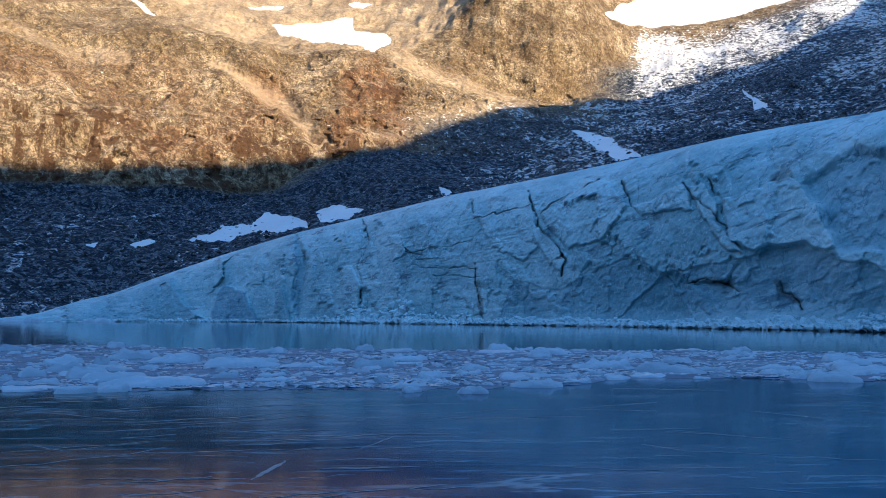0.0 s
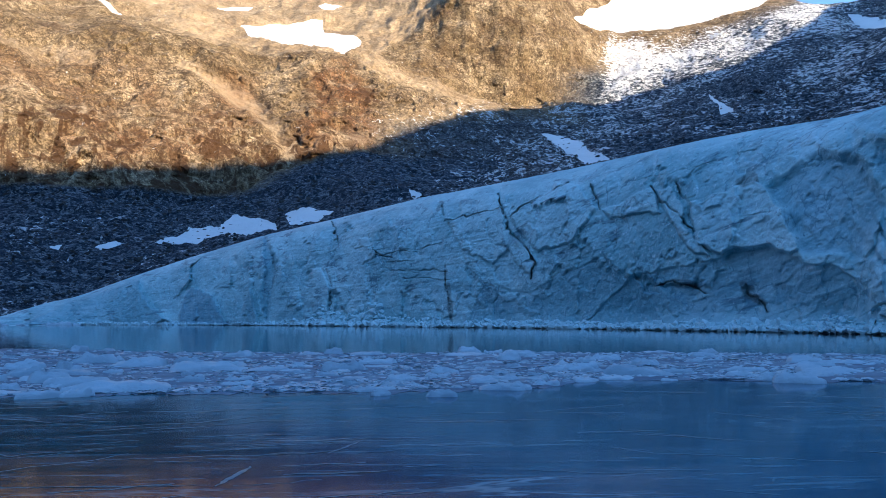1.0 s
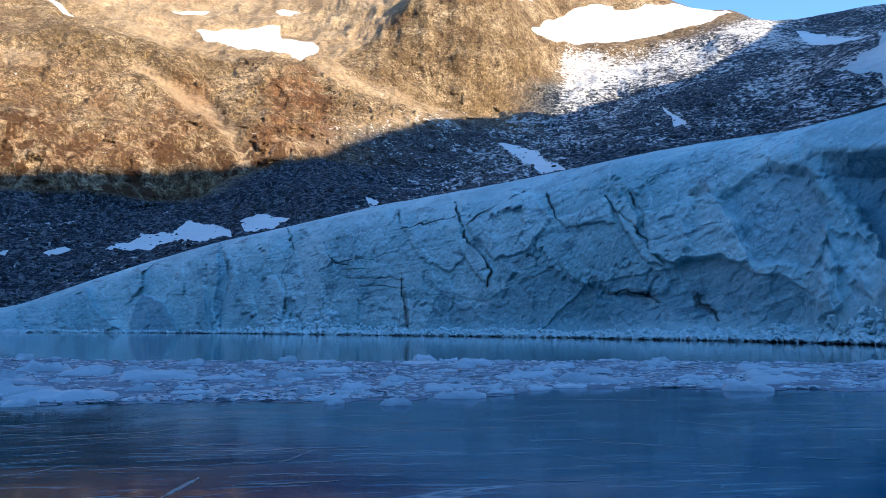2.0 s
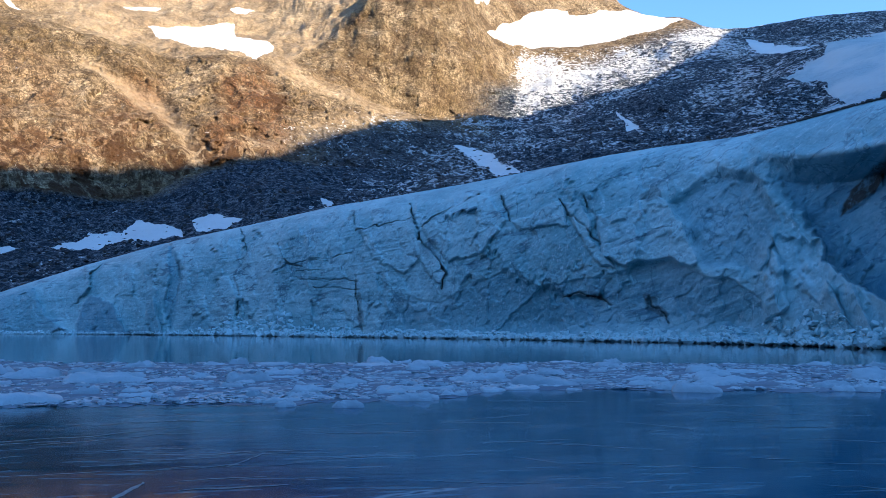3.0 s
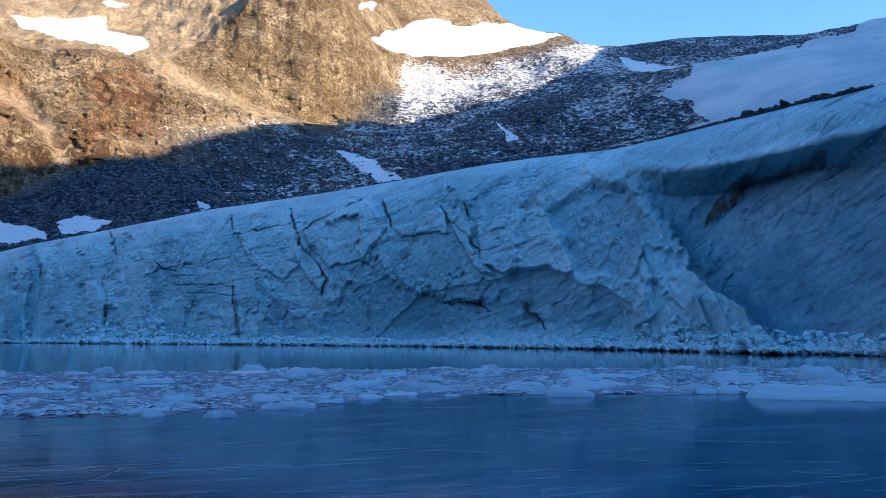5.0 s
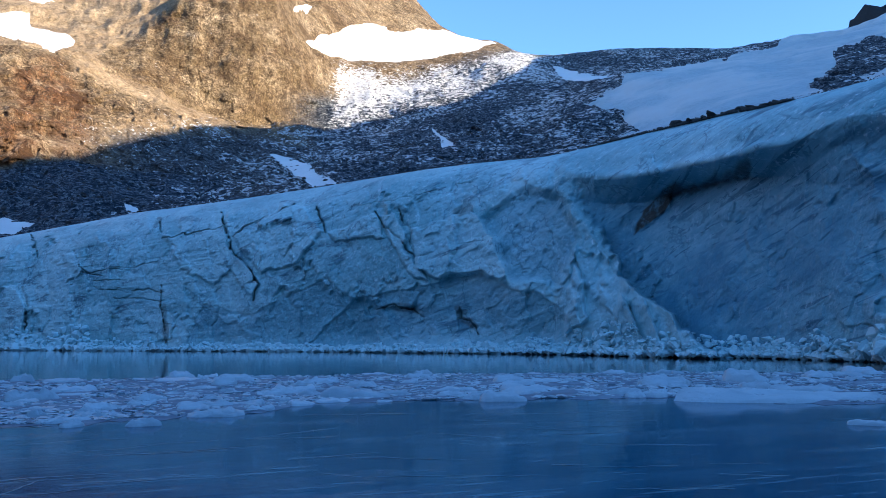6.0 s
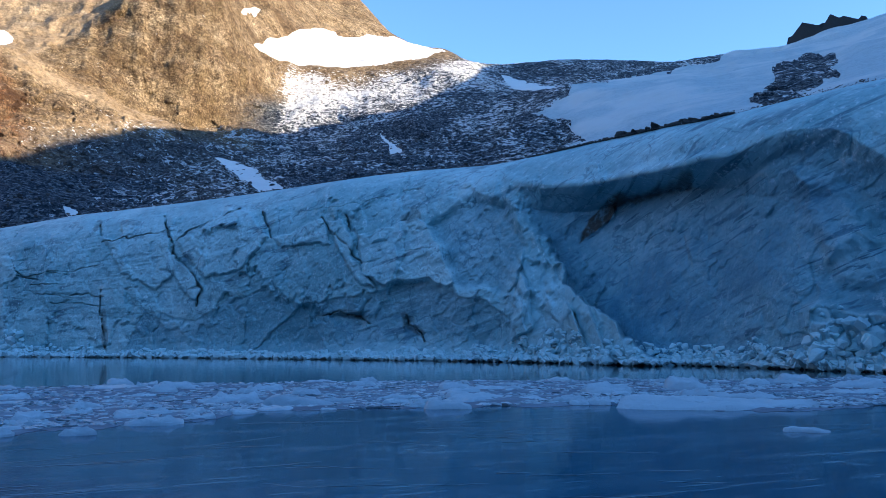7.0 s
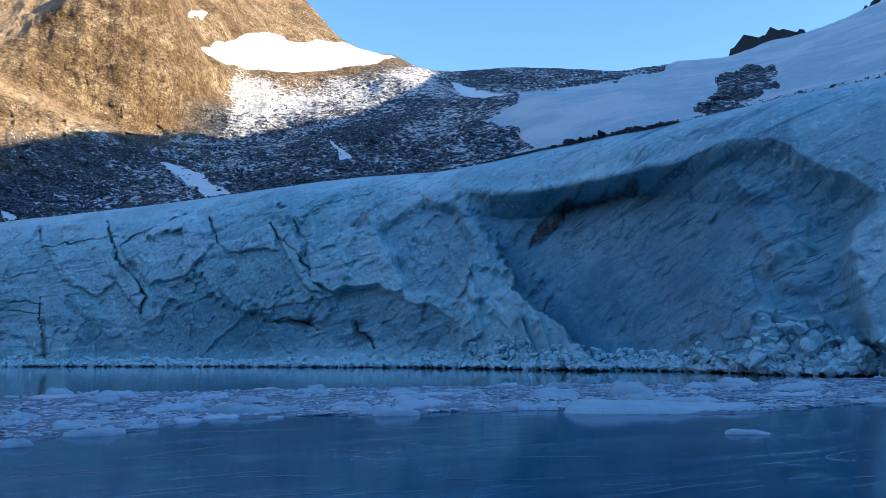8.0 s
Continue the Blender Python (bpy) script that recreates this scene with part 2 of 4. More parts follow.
    # hairline cracks round broken pieces
    warp = m.joined(m.noise(0.25, 4, 0.6), m.noise(0.27, 4, 0.6, m.scaled(1, 1.1, 1)), m.noise(0.23, 4, 0.6, m.scaled(1.1, 1, 1)))
    bent = m.t.nodes.new("ShaderNodeVectorMath")
    bent.operation = "MULTIPLY_ADD"
    m.link(warp, bent.inputs[0])
    bent.inputs[1].default_value = (7, 7, 7)
    m.link(m.scaled(1, 1, 0.75), bent.inputs[2])
    crack = m.cells(0.17, bent.outputs[0], "DISTANCE_TO_EDGE")
    some = m.ramp(m.noise(0.16, 4, 0.65), [(0.48, 0.0), (0.56, 0.6)])
    c = m.mix(m.sum(m.ramp(crack, [(0.0, 1.0), (0.012, 0.8), (0.03, 0.0)]), some, "MULTIPLY"), c, (0.12, 0.21, 0.28))
    speck = m.noise(1.6, 6, 0.75, None, 0.4)
    c = m.mix(m.ramp(speck, [(0.56, 0.0), (0.64, 0.7)]), c, (0.80, 0.92, 0.94))
    c = m.mix(m.ramp(speck, [(0.34, 0.75), (0.41, 0.0)]), c, (0.16, 0.27, 0.33))
    # grey: dull ice, plus shade painted on slabs and in the alcove
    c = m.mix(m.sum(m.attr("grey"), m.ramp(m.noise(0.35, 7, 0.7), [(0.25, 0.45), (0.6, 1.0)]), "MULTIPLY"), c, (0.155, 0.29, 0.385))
    # sediment on the ice, and shade painted into cracks and the waterline notch
    c = m.mix(m.sum(m.attr("dirt_shade"), m.ramp(m.noise(0.9, 6, 0.65), [(0.3, 0.2), (0.5, 1.0)]), "MULTIPLY"), c, (0.06, 0.05, 0.038))
    c = m.mix(m.sum(m.attr("snow"), m.ramp(m.noise(0.5, 7, 0.7), [(0.38, 0.45), (0.55, 1.0)]), "MULTIPLY"), c, (0.55, 0.74, 0.79))
    m.put("Base Color", c)
    m.put("Roughness", m.ramp(m.noise(0.6, 4), [(0.3, 0.4), (0.7, 0.7)]))
    m.put("Specular IOR Level", 0.3)
    rel = m.sum(m.sum(m.noise(0.8, 8, 0.72), 0.7, "MULTIPLY"), m.sum(m.sum(bed, where, "MULTIPLY"), 0.35, "MULTIPLY"))
    first = m.bump(rel, 0.28)
    m.bump(m.cells(0.9, bent.outputs[0]), 0.14, 0.7, first)
    return m.mat


def ice_material(name, light=(0.45, 0.54, 0.605), dark=(0.22, 0.30, 0.375)):
    m = Nodes(name)
    info = m.t.nodes.new("ShaderNodeObjectInfo").outputs["Random"]
    isl = m.t.nodes.new("ShaderNodeNewGeometry").outputs["Random Per Island"]
    pick = m.sum(m.sum(m.sum(info, m.sum(isl, 1.3, "MULTIPLY")), m.noise(1.2, 5)), 0.34, "MULTIPLY")
    m.put("Base Color", m.ramp(pick, [(0.2, dark), (0.6, light), (0.85, tuple(min(0.85, v * 1.12) for v in light))]))
    m.put("Roughness", 0.45)
    m.put("Specular IOR Level", 0.4)
    m.bump(m.noise(6, 5, 0.6), 0.05)
    return m.mat


def water_material(name):
    m = Nodes(name)
    m.put("Base Color", (0.012, 0.05, 0.075))
    m.put("Roughness", 0.05)
    m.put("IOR", 1.333)
    m.bump(m.noise(1.5, 3, 0.5, m.scaled(0.5, 1, 1)), 0.006)
    return m.mat


def lake_ice_material(name):
    m = Nodes(name)
    film = m.noise(0.9, 7, 0.6, m.scaled(0.10, 1.0, 1), 0.6)
    fine = m.noise(5.0, 6, 0.65, m.scaled(0.12, 1.0, 1), 0.3)
    split = m.t.nodes.new("ShaderNodeSeparateXYZ")
    m.link(m.pos, split.inputs[0])
    # clear black ice on one side, bluer on the other, where reflected sky is painted in
    side = m.sum(m.sum(m.sum(split.outputs[0], m.sum(m.noise(0.15, 4), 6, "MULTIPLY")), 4.0), 0.05, "MULTIPLY")
    clear = m.ramp(side, [(0.0, 1.0), (0.16, 0.75), (0.34, 0.0)])
    c = m.mix(m.ramp(film, [(0.52, 0.0), (0.72, 0.5)]), m.mix(clear, (0.005, 0.054, 0.12), (0.002, 0.054, 0.060)), (0.08, 0.18, 0.27))
    c = m.mix(m.ramp(fine, [(0.55, 0.0), (0.63, 0.6)]), c, (0.19, 0.29, 0.36))
    web = m.noise(0.55, 6, 0.6, m.scaled(0.22, 1.0, 1), 1.4)
    spread = m.ramp(m.noise(0.16, 3, 0.5), [(0.40, 0.0), (0.60, 1.0)])
    thin = m.sum(m.ramp(web, [(0.485, 0.0), (0.496, 1.0), (0.504, 1.0), (0.515, 0.0)]), spread, "MULTIPLY")
    c = m.mix(m.sum(thin, 0.75, "MULTIPLY"), c, (0.30, 0.40, 0.46))
    m.put("Base Color", c)
    m.put("Roughness", m.ramp(film, [(0.3, 0.06), (0.7, 0.16)]))
    m.put("IOR", 1.31)
    m.put("Specular IOR Level", m.ramp(clear, [(0.0, 0.36), (1.0, 0.14)]))
    m.bump(m.sum(m.noise(2.0, 5, 0.6, m.scaled(0.3, 1.0, 1)), m.sum(fine, 0.3, "MULTIPLY")), 0.003)
    return m.mat


def slush_material(name):
    m = Nodes(name)
    plates = m.cells(2.2, m.scaled(0.5, 1.0, 1), "F1", "Color")
    c = m.ramp(plates, [(0.0, (0.15, 0.19, 0.25)), (0.5, (0.21, 0.255, 0.32)), (1.0, (0.32, 0.375, 0.43))])
    c = m.mix(m.ramp(m.noise(0.35, 5), [(0.45, 0.0), (0.65, 0.6)]), c, (0.18, 0.19, 0.23))
    m.put("Base Color", c)
    m.put("Roughness", 0.85)
    m.put("Specular IOR Level", 0.15)
    m.bump(m.sum(plates, m.noise(3.0, 6, 0.65)), 0.07)
    return m.mat


ROCK = rock_material("mountain rock")
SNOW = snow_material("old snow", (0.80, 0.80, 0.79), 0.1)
# icy snow with a darker tint that paints in the shade on its field
SHADED_FIRN = snow_material("icy snow toned for shade", (0.62, 0.64, 0.64), 0.7)
GLACIER = glacier_material("glacier ice")
ICE = ice_material("broken ice")
RUBBLE = ice_material("fallen glacier ice", (0.66, 0.82, 0.86), (0.54, 0.72, 0.77))
HEAP = ice_material("heaped glacier ice", (0.56, 0.74, 0.79), (0.36, 0.53, 0.60))
WATER = water_material("lake water")
LAKE_ICE = lake_ice_material("clear lake ice")
FROST = ice_material("frosted crack", (0.15, 0.22, 0.25), (0.05, 0.10, 0.125))
SLUSH = slush_material("frozen slush")


def stone_material(name, light, dark):
    m = Nodes(name)
    isl = m.t.nodes.new("ShaderNodeNewGeometry").outputs["Random Per Island"]
    info = m.t.nodes.new("ShaderNodeObjectInfo").outputs["Random"]
    pick = m.sum(m.sum(m.sum(isl, info), m.noise(0.8, 6, 0.65)), 0.34, "MULTIPLY")
    m.put("Base Color", m.ramp(pick, [(0.2, dark), (0.75, light)]))
    m.put("Roughness", 0.9)
    m.put("Specular IOR Level", 0.2)
    m.bump(m.noise(1.4, 7, 0.7), 0.5)
    return m.mat


STONE = stone_material("moraine stone", (0.13, 0.125, 0.12), (0.025, 0.025, 0.026))
CRAG = stone_material("dark crag rock", (0.055, 0.058, 0.065), (0.010, 0.012, 0.016))


# ---- the plan of the glacier front, by azimuth from the lake's near end ----
SHORE = [(-34, 300), (-27, 292), (-20.8, 267), (-14.5, 224), (-9, 186), (-3.3, 156), (0.8, 138), (8.2, 116), (16, 98), (19.1, 92), (27.5, 81),
         (33, 73), (39.3, 64), (46.7, 55.5), (55, 52), (66, 49), (80, 47), (100, 50), (125, 70)]
CREST = [(-34, -0.8), (-28, -0.1), (-26, 0.12), (-24.8, 0.5), (-23.5, 0.95), (-21.5, 1.42), (-18.1, 2.78), (-14.6, 4.05), (-10.1, 5.5), (-5.6, 6.61), (0.64, 8.15), (6.1, 9.1), (11.4, 10.0),
         (15.9, 10.8), (19.5, 11.4), (22.9, 11.78), (28, 12.1), (31.2, 12.65), (34.7, 13.3), (39.9, 14.1), (42.1, 14.3), (47.6, 15.1), (51.1, 15.5), (56.3, 15.9), (70, 17), (100, 18), (125, 12)]


def shore_range(az):
    return soft_line(SHORE, az, 1.5)


# ---- mountains ----
def landform(points):
    """(azimuth, range, elevation) along one line of the slopes."""
    return [(a, r) for a, r, e in points], [(a, e) for a, r, e in points]


FOOT = landform([(-180, 14, -7), (-120, 16, -6), (-70, 120, -1), (-45, 250, -0.6), (-28, 303, -0.7), (-20, 320, 0.2), (-10, 300, 1.5), (0, 260, 2.5), (10, 230, 4), (20, 200, 5),
                 (30, 170, 6), (45, 150, 6), (60, 140, 6), (90, 140, 6), (120, 100, 0), (150, 16, -6), (180, 14, -7)])
SCREE = landform([(-180, 60, 8), (-120, 120, 9), (-60, 400, 8), (-28, 430, 7.3), (-21.6, 430, 7.7), (-14.6, 440, 7.4), (-11.7, 455, 8.6), (-7, 480, 10.4), (-3, 500, 11.2), (1, 500, 10.6),
                  (5, 480, 10.4), (9, 520, 11.5), (13, 560, 12.2), (20, 570, 13), (26, 560, 13.6), (30, 520, 14), (33, 450, 13.6), (40, 420, 14.8), (50, 400, 15.6), (60, 380, 16.5),
                  (90, 330, 20), (120, 300, 20), (150, 120, 12), (180, 60, 8)])
WALL = landform([(-180, 200, 9), (-120, 300, 10), (-60, 460, 13), (-28, 462, 13), (-14, 480, 13), (-7, 515, 13.8), (-1, 540, 13.6), (4, 560, 13.0), (8.5, 620, 13.2), (13, 660, 13.6),
                 (20, 680, 15.2), (26, 700, 16.2), (30, 650, 16.3), (33, 600, 16.4), (40, 560, 16.6), (50, 560, 17.2), (60, 540, 18.5), (90, 480, 21.5), (120, 450, 22), (150, 260, 12), (180, 200, 9)])
BENCH = landform([(-180, 300, 11), (-120, 420, 12), (-60, 540, 18), (-28.4, 540, 17.8), (-23.5, 550, 16.9), (-19.5, 560, 17.7), (-14.8, 575, 17.65), (-11, 590, 16.8), (-7.1, 600, 17.1),
                  (-3.2, 610, 17.0), (0.7, 640, 16.4), (4.6, 670, 14.75), (8.5, 690, 14.2), (12.7, 735, 15.6), (16, 785, 17.4), (20, 850, 18.4), (24, 860, 18.9), (27, 860, 18.2), (30, 800, 17.8),
                  (36, 740, 17.5), (42, 700, 17.4), (50, 700, 18.0), (60, 680, 19.5), (90, 600, 23.5), (120, 560, 24), (150, 400, 14), (180, 300, 11)])
BASIN = landform([(-180, 420, 12), (-110, 600, 14), (-60, 720, 19), (-28, 720, 18.8), (-20, 740, 18.9), (-12, 760, 18.6), (-7, 780, 18.9), (-3, 760, 19.0), (0.7, 700, 19), (5, 700, 18), (10, 720, 18), (13, 800, 18.6),
                  (16, 900, 19.2), (20, 960, 19.6), (24, 930, 19.5), (27, 920, 18.4), (30, 900, 18.2), (36, 850, 18.1), (46, 830, 18.1), (52, 830, 18.8), (60, 800, 20.5), (90, 660, 25), (120, 620, 27), (135, 580, 26), (150, 500, 15), (180, 420, 12)])
SKYLINE = landform([(-180, 700, 15), (-110, 900, 16), (-60, 1150, 22), (-45, 1150, 27), (-28, 1150, 27), (-10, 1150, 27), (5, 900, 28), (12, 1000, 27), (16, 1100, 25), (18.3, 1120, 23.3), (20.7, 1100, 20.85), (22.3, 1060, 20.1),
                    (24.6, 1000, 20.0), (27, 980, 18.72), (28.6, 980, 18.8), (32.6, 1000, 18.97), (36, 1000, 18.75), (40.4, 1000, 18.3), (46, 1000, 18.5), (48, 1000, 18.55), (50, 1000, 19.3), (52.7, 1000, 19.3),
                    (57, 980, 20.3), (58.3, 975, 25.0), (60, 965, 27.2), (65, 924, 28.3), (73.6, 839, 28.7), (80.5, 786, 28.8), (82.2, 773, 29.8), (86, 748, 31.2),
                    (89.8, 730, 31.9), (96, 721, 32.1), (100.8, 721, 31.6), (106, 721, 30.7), (112.6, 719, 30.85), (117, 715, 30.98), (123, 709, 31.58), (126, 704, 31.58), (135, 700, 31.2), (150, 700, 18), (180, 700, 15)])
# (behind the lake the slopes are low)
LANDS = [FOOT, SCREE, WALL, BENCH, BASIN, SKYLINE]
STEPS = [90, 110, 100, 60, 100]

az_ring = np.concatenate([np.arange(-180, -34, 2.0), np.arange(-34, 61, 0.072), np.arange(61, 135, 0.5), np.arange(135, 180.1, 1.5)])


def lift_lines(az, width=0.5):
    out = []
    for r, e in LANDS:
        rr = soft_line(r, az, 2.0)
        ee = soft_line(e, az, width)
        out.append((rr, EYE + rr * np.tan(np.radians(ee))))
    return out


lines = lift_lines(az_ring)
R_rows, Z_rows, K_rows = [lines[0][0] * 0.95], [lines[0][1] - np.minimum(8, lines[0][0] * 0.05)], [0.0]
for k, n in enumerate(STEPS):
    (r0, z0), (r1, z1) = lines[k], lines[k + 1]
    for i in range(n):
        u = i / n
        R_rows.append(r0 + (r1 - r0) * u)
        Z_rows.append(z0 + (z1 - z0) * u)
        K_rows.append(k + u)
R_rows.append(lines[-1][0]); Z_rows.append(lines[-1][1]); K_rows.append(5.0)
for d in (60, 160):
    R_rows.append(lines[-1][0] + d); Z_rows.append(lines[-1][1] - d * 0.9 + d * 1.2 * step(57.3, 58.5, az_ring) * step(80, 70, az_ring)); K_rows.append(5.0 + d / 160)
R, Z = np.array(R_rows), np.array(Z_rows)
K = np.repeat(np.array(K_rows)[:, None], R.shape[1], 1)
A = np.repeat(az_ring[None, :], R.shape[0], 0)
EL = np.degrees(np.arctan2(Z - EYE, R))

# the steep dark buttress stands proud of the slopes
left_edge = np.interp(EL, [13.5, 14.4, 16.3, 17.4, 18.2, 19.4, 21.0, 28], [9.0, 4.4, 1.2, -3.2, -1.3, 0.3, 1.9, 9.0])
right_edge = np.interp(EL, [13.5, 14.1, 15.2, 16.5, 18, 20.1, 24], [11.6, 11.9, 12.7, 13.4, 12.8, 11.2, 9.8])
foot_el = np.interp(A, [-3.2, -0.9, 4, 9, 12.7], [17.8, 16.3, 14.4, 13.7, 14.1]) + 0.3 * vnoise(A * 1.3, A * 0, A * 0)
inside = step(0.0, 0.5, A - left_edge + 0.25 * fbm(A, EL, A * 0, 0.8, 3, 0.6, 12)) * step(0.0, 2.4, right_edge + 0.9 - A) * step(-0.1, 0.5, EL - foot_el)
across = np.clip((A - left_edge) / np.maximum(right_edge - left_edge, 1), 0, 1)
over = np.clip(EL - foot_el, 0, 9)
R = R - inside * (2.5 * over + 7 * np.clip(over - 3.5, 0, 6) + 9 * across * step(0, 3, over))
Z = EYE + R * np.tan(np.radians(EL))

sA, cA = np.sin(np.radians(A)), np.cos(np.radians(A))
X, Y = R * sA, R * cA
fine = step(-36, -33, A) * step(63, 60, A)
wallness = step(0.9, 1.2, K) * step(3.2, 2.8, K)
wallness = np.maximum(wallness, inside)
big = fbm(X, Y, Z * 1.4, 90, 4, 0.5, 3)
rid = fbm(X, Y, Z * 0.8, 38, 5, 0.55, 11, True)
small = fbm(X, Y, Z, 9, 4, 0.6, 21)
gull = fbm(A * 9, A * 0, EL * 1.2, 14, 4, 0.55, 31, True)
ledge = fbm(X * 0.35, Y * 0.35, Z + 0.25 * X, 11, 4, 0.6, 35, True)
nA, nE = fbm(A, EL * 1.6, A * 0, 0.8, 4, 0.6, 70), fbm(A, EL * 1.6, A * 0, 0.8, 4, 0.6, 74)
GULLY = [(-15.7, 16.4), (-13.6, 15.55), (-11.0, 14.4), (-9.4, 13.0), (-8.5, 11.6)]


chute, along = stroke(A + 0.25 * nA, EL + 0.15 * nE, GULLY)


def patch_of(points, ragged=0.25):
    """Degrees inside a patch with a ragged rim."""
    return outline(A + ragged * 1.4 * nA, EL + ragged * nE, points)


FIELD = [(30.6, 15.5), (33.2, 16.1), (33.6, 16.9), (36.5, 17.4), (38.8, 17.55), (42.3, 18.05), (44.0, 18.3), (46.4, 19.0), (49.5, 19.8), (52.7, 20.2), (56.9, 21.5), (62, 25), (62, 9), (36, 9), (33.0, 13.4), (34.1, 14.0), (33.0, 14.8)]
rock_island = outline(A + 0.7 * nA, EL + 0.35 * nE, [(44.9, 15.1), (45.6, 16.0), (46.7, 16.9), (48.5, 17.5), (50.4, 17.3), (50.2, 16.7), (50.7, 16.4), (48.9, 16.0), (48.0, 15.4), (46.9, 14.8)])
field = np.minimum(patch_of(FIELD, 0.5), -rock_island)
peak_snow = patch_of([(11.3, 19.8), (12.4, 20.4), (14.1, 20.75), (16.8, 21.1), (17.0, 20.75), (19.1, 20.75), (20.7, 20.4), (24.8, 19.85), (22.7, 19.25), (19.1, 18.6), (16.4, 18.4), (14.1, 18.7), (12.4, 19.05)], 0.15)
PATCHES = [(patch_of(points, ragged), label) for points, ragged, label in (
        ([(-17.1, 5.0), (-15.5, 5.45), (-15.0, 6.0), (-13.1, 5.85), (-12.0, 6.9), (-11.3, 6.85), (-9.4, 6.35), (-9.2, 5.8), (-10.9, 5.6), (-12.0, 5.3), (-13.1, 5.4), (-15.3, 4.8)], 0.35, "white old snow patch with a ragged edge on dark scree"),
        ([(-8.6, 7.1), (-7.1, 7.5), (-5.3, 7.15), (-6.3, 6.6), (-8.3, 6.1)], 0.2, "small white snow patch on dark scree above the glacier"),
        ([(-20.6, 4.5), (-19.4, 4.95), (-18.8, 4.72), (-20.2, 4.35)], 0.15, "thin strip of white snow on dark scree"),
        ([(-23.4, 4.55), (-22.5, 4.6), (-22.7, 4.3)], 0.1, "thin strip of white snow on dark scree"),
        ([(-0.3, 8.45), (0.7, 8.25), (0.1, 7.9)], 0.1, "small white snow patch beside the glacier crest"),
        ([(8.8, 12.3), (11.5, 11.85), (12.2, 11.05), (13.6, 10.4), (11.8, 10.2), (10.7, 11.0)], 0.08, "white wedge of old snow in a shaded rocky hollow"),
        ([(-11.7, 18.7), (-9.1, 18.95), (-6.2, 19.45), (-6.0, 18.65), (-3.5, 18.3), (-4.8, 17.15), (-6.2, 17.5), (-7.6, 17.95), (-11.0, 18.2)], 0.2, "sunlit snow patch in a hollow above the cliffs"),
        ([(-21.2, 20.1), (-20.6, 20.0), (-19.1, 18.95), (-19.9, 19.2)], 0.08, "narrow sunlit strip of snow in a pale gully"),
        ([(-6.7, 20.7), (-4.9, 20.75), (-5.6, 20.25), (-6.2, 20.25)], 0.15, "small sunlit snow patch high on the mountain"),
        ([(-13.4, 20.15), (-10.9, 20.6), (-11.4, 20.2), (-12.9, 19.9)], 0.2, "small sunlit snow patch high on the mountain"),
        ([(10.6, 21.9), (12.0, 22.15), (11.7, 21.7), (10.7, 21.65)], 0.5, "small sunlit snow patch high on the mountain"),
        ([(28.4, 18.05), (31.0, 17.6), (33.6, 16.75), (31.0, 16.8), (29.0, 17.4)], 0.35, "narrow strip of snow below the ridge"),
        ([(20.0, 14.6), (20.3, 14.3), (21.3, 13.2), (21.6, 12.6), (20.6, 12.35), (20.8, 13.0)], 0.25, "thin streak of snow in a shaded scree gully"))]
under_snow = np.clip(np.maximum.reduce([field, peak_snow] + [mask for mask, _ in PATCHES]) * 3 + 0.6, 0, 1)
near = np.clip(R / 450, 0.05, 1.3)
edge = step(5.0, 4.6, K) * step(0.0, 0.15, K)
bare = (1 - 0.92 * under_snow) * (1 - 0.5 * step(12, 14, A) * step(1.2, 1.6, K))
push = (big * 14 + bare * (1 - 0.85 * inside) * step(0.2, 0.9, chute) * (wallness * (rid * 3 + gull * 1.5 + ledge * 1.6) + (1 - wallness) * rid * 5)) * near * edge + bare * small * (1.0 + 0.9 * wallness * (1 - 0.5 * inside)) * near
dome = step(-0.1, 1.0, outline(A + 0.2 * nA, EL + 0.15 * nE, [(-15.1, 16.4), (-14.4, 17.5), (-12.2, 17.8), (-11.0, 16.8), (-11.4, 15.4), (-13.6, 15.5)]))
push += 9 * dome - 3.5 * step(0.2 + 0.6 * along, 0.0, chute + 0.1 * nA)
rough_u, rough_v = np.radians(A) * R + 7 * nA, Z * 0.9 + 7 * nE
blocks = (3.0 * facets(rough_u, rough_v * 0.8, 24, 1.5, 80, 30) + 1.5 * facets(rough_u, rough_v, 8.5, 1.5, 84, 30)) * step(0.3, 0.9, chute)
push += bare * edge * (0.25 + 0.75 * wallness) * (1 - 0.45 * inside) * (1 - 0.7 * step(1.0, 0.7, K)) * blocks
X, Y = X - push * sA, Y - push * cA
Z = Z + (big * 3 + bare * (rid * 3 * (1 - wallness) * edge + small * 1.6)) * near

# what covers the slopes
nz = fbm(X, Y, Z, 40, 5, 0.6, 41)
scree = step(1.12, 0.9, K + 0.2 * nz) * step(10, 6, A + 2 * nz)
# the dark stone colour also spreads over shaded rock, as painted shade
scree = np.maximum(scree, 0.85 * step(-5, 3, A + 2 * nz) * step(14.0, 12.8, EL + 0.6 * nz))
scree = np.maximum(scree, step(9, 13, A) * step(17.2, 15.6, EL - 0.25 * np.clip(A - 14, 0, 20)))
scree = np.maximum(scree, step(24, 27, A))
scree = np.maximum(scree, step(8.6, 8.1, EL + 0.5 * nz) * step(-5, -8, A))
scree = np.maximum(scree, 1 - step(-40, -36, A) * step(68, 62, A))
gully2, _ = stroke(A, EL, [(-29, 17.8), (-26.5, 16.95), (-24.2, 16.4), (-21.2, 16.3)])
gully3, _ = stroke(A, EL, [(-19, 21), (-16, 19.2), (-13.5, 18.2)])
gully4, _ = stroke(A, EL, [(-3.2, 16.9), (0, 16.0), (3.5, 14.8), (5.5, 14.0)])
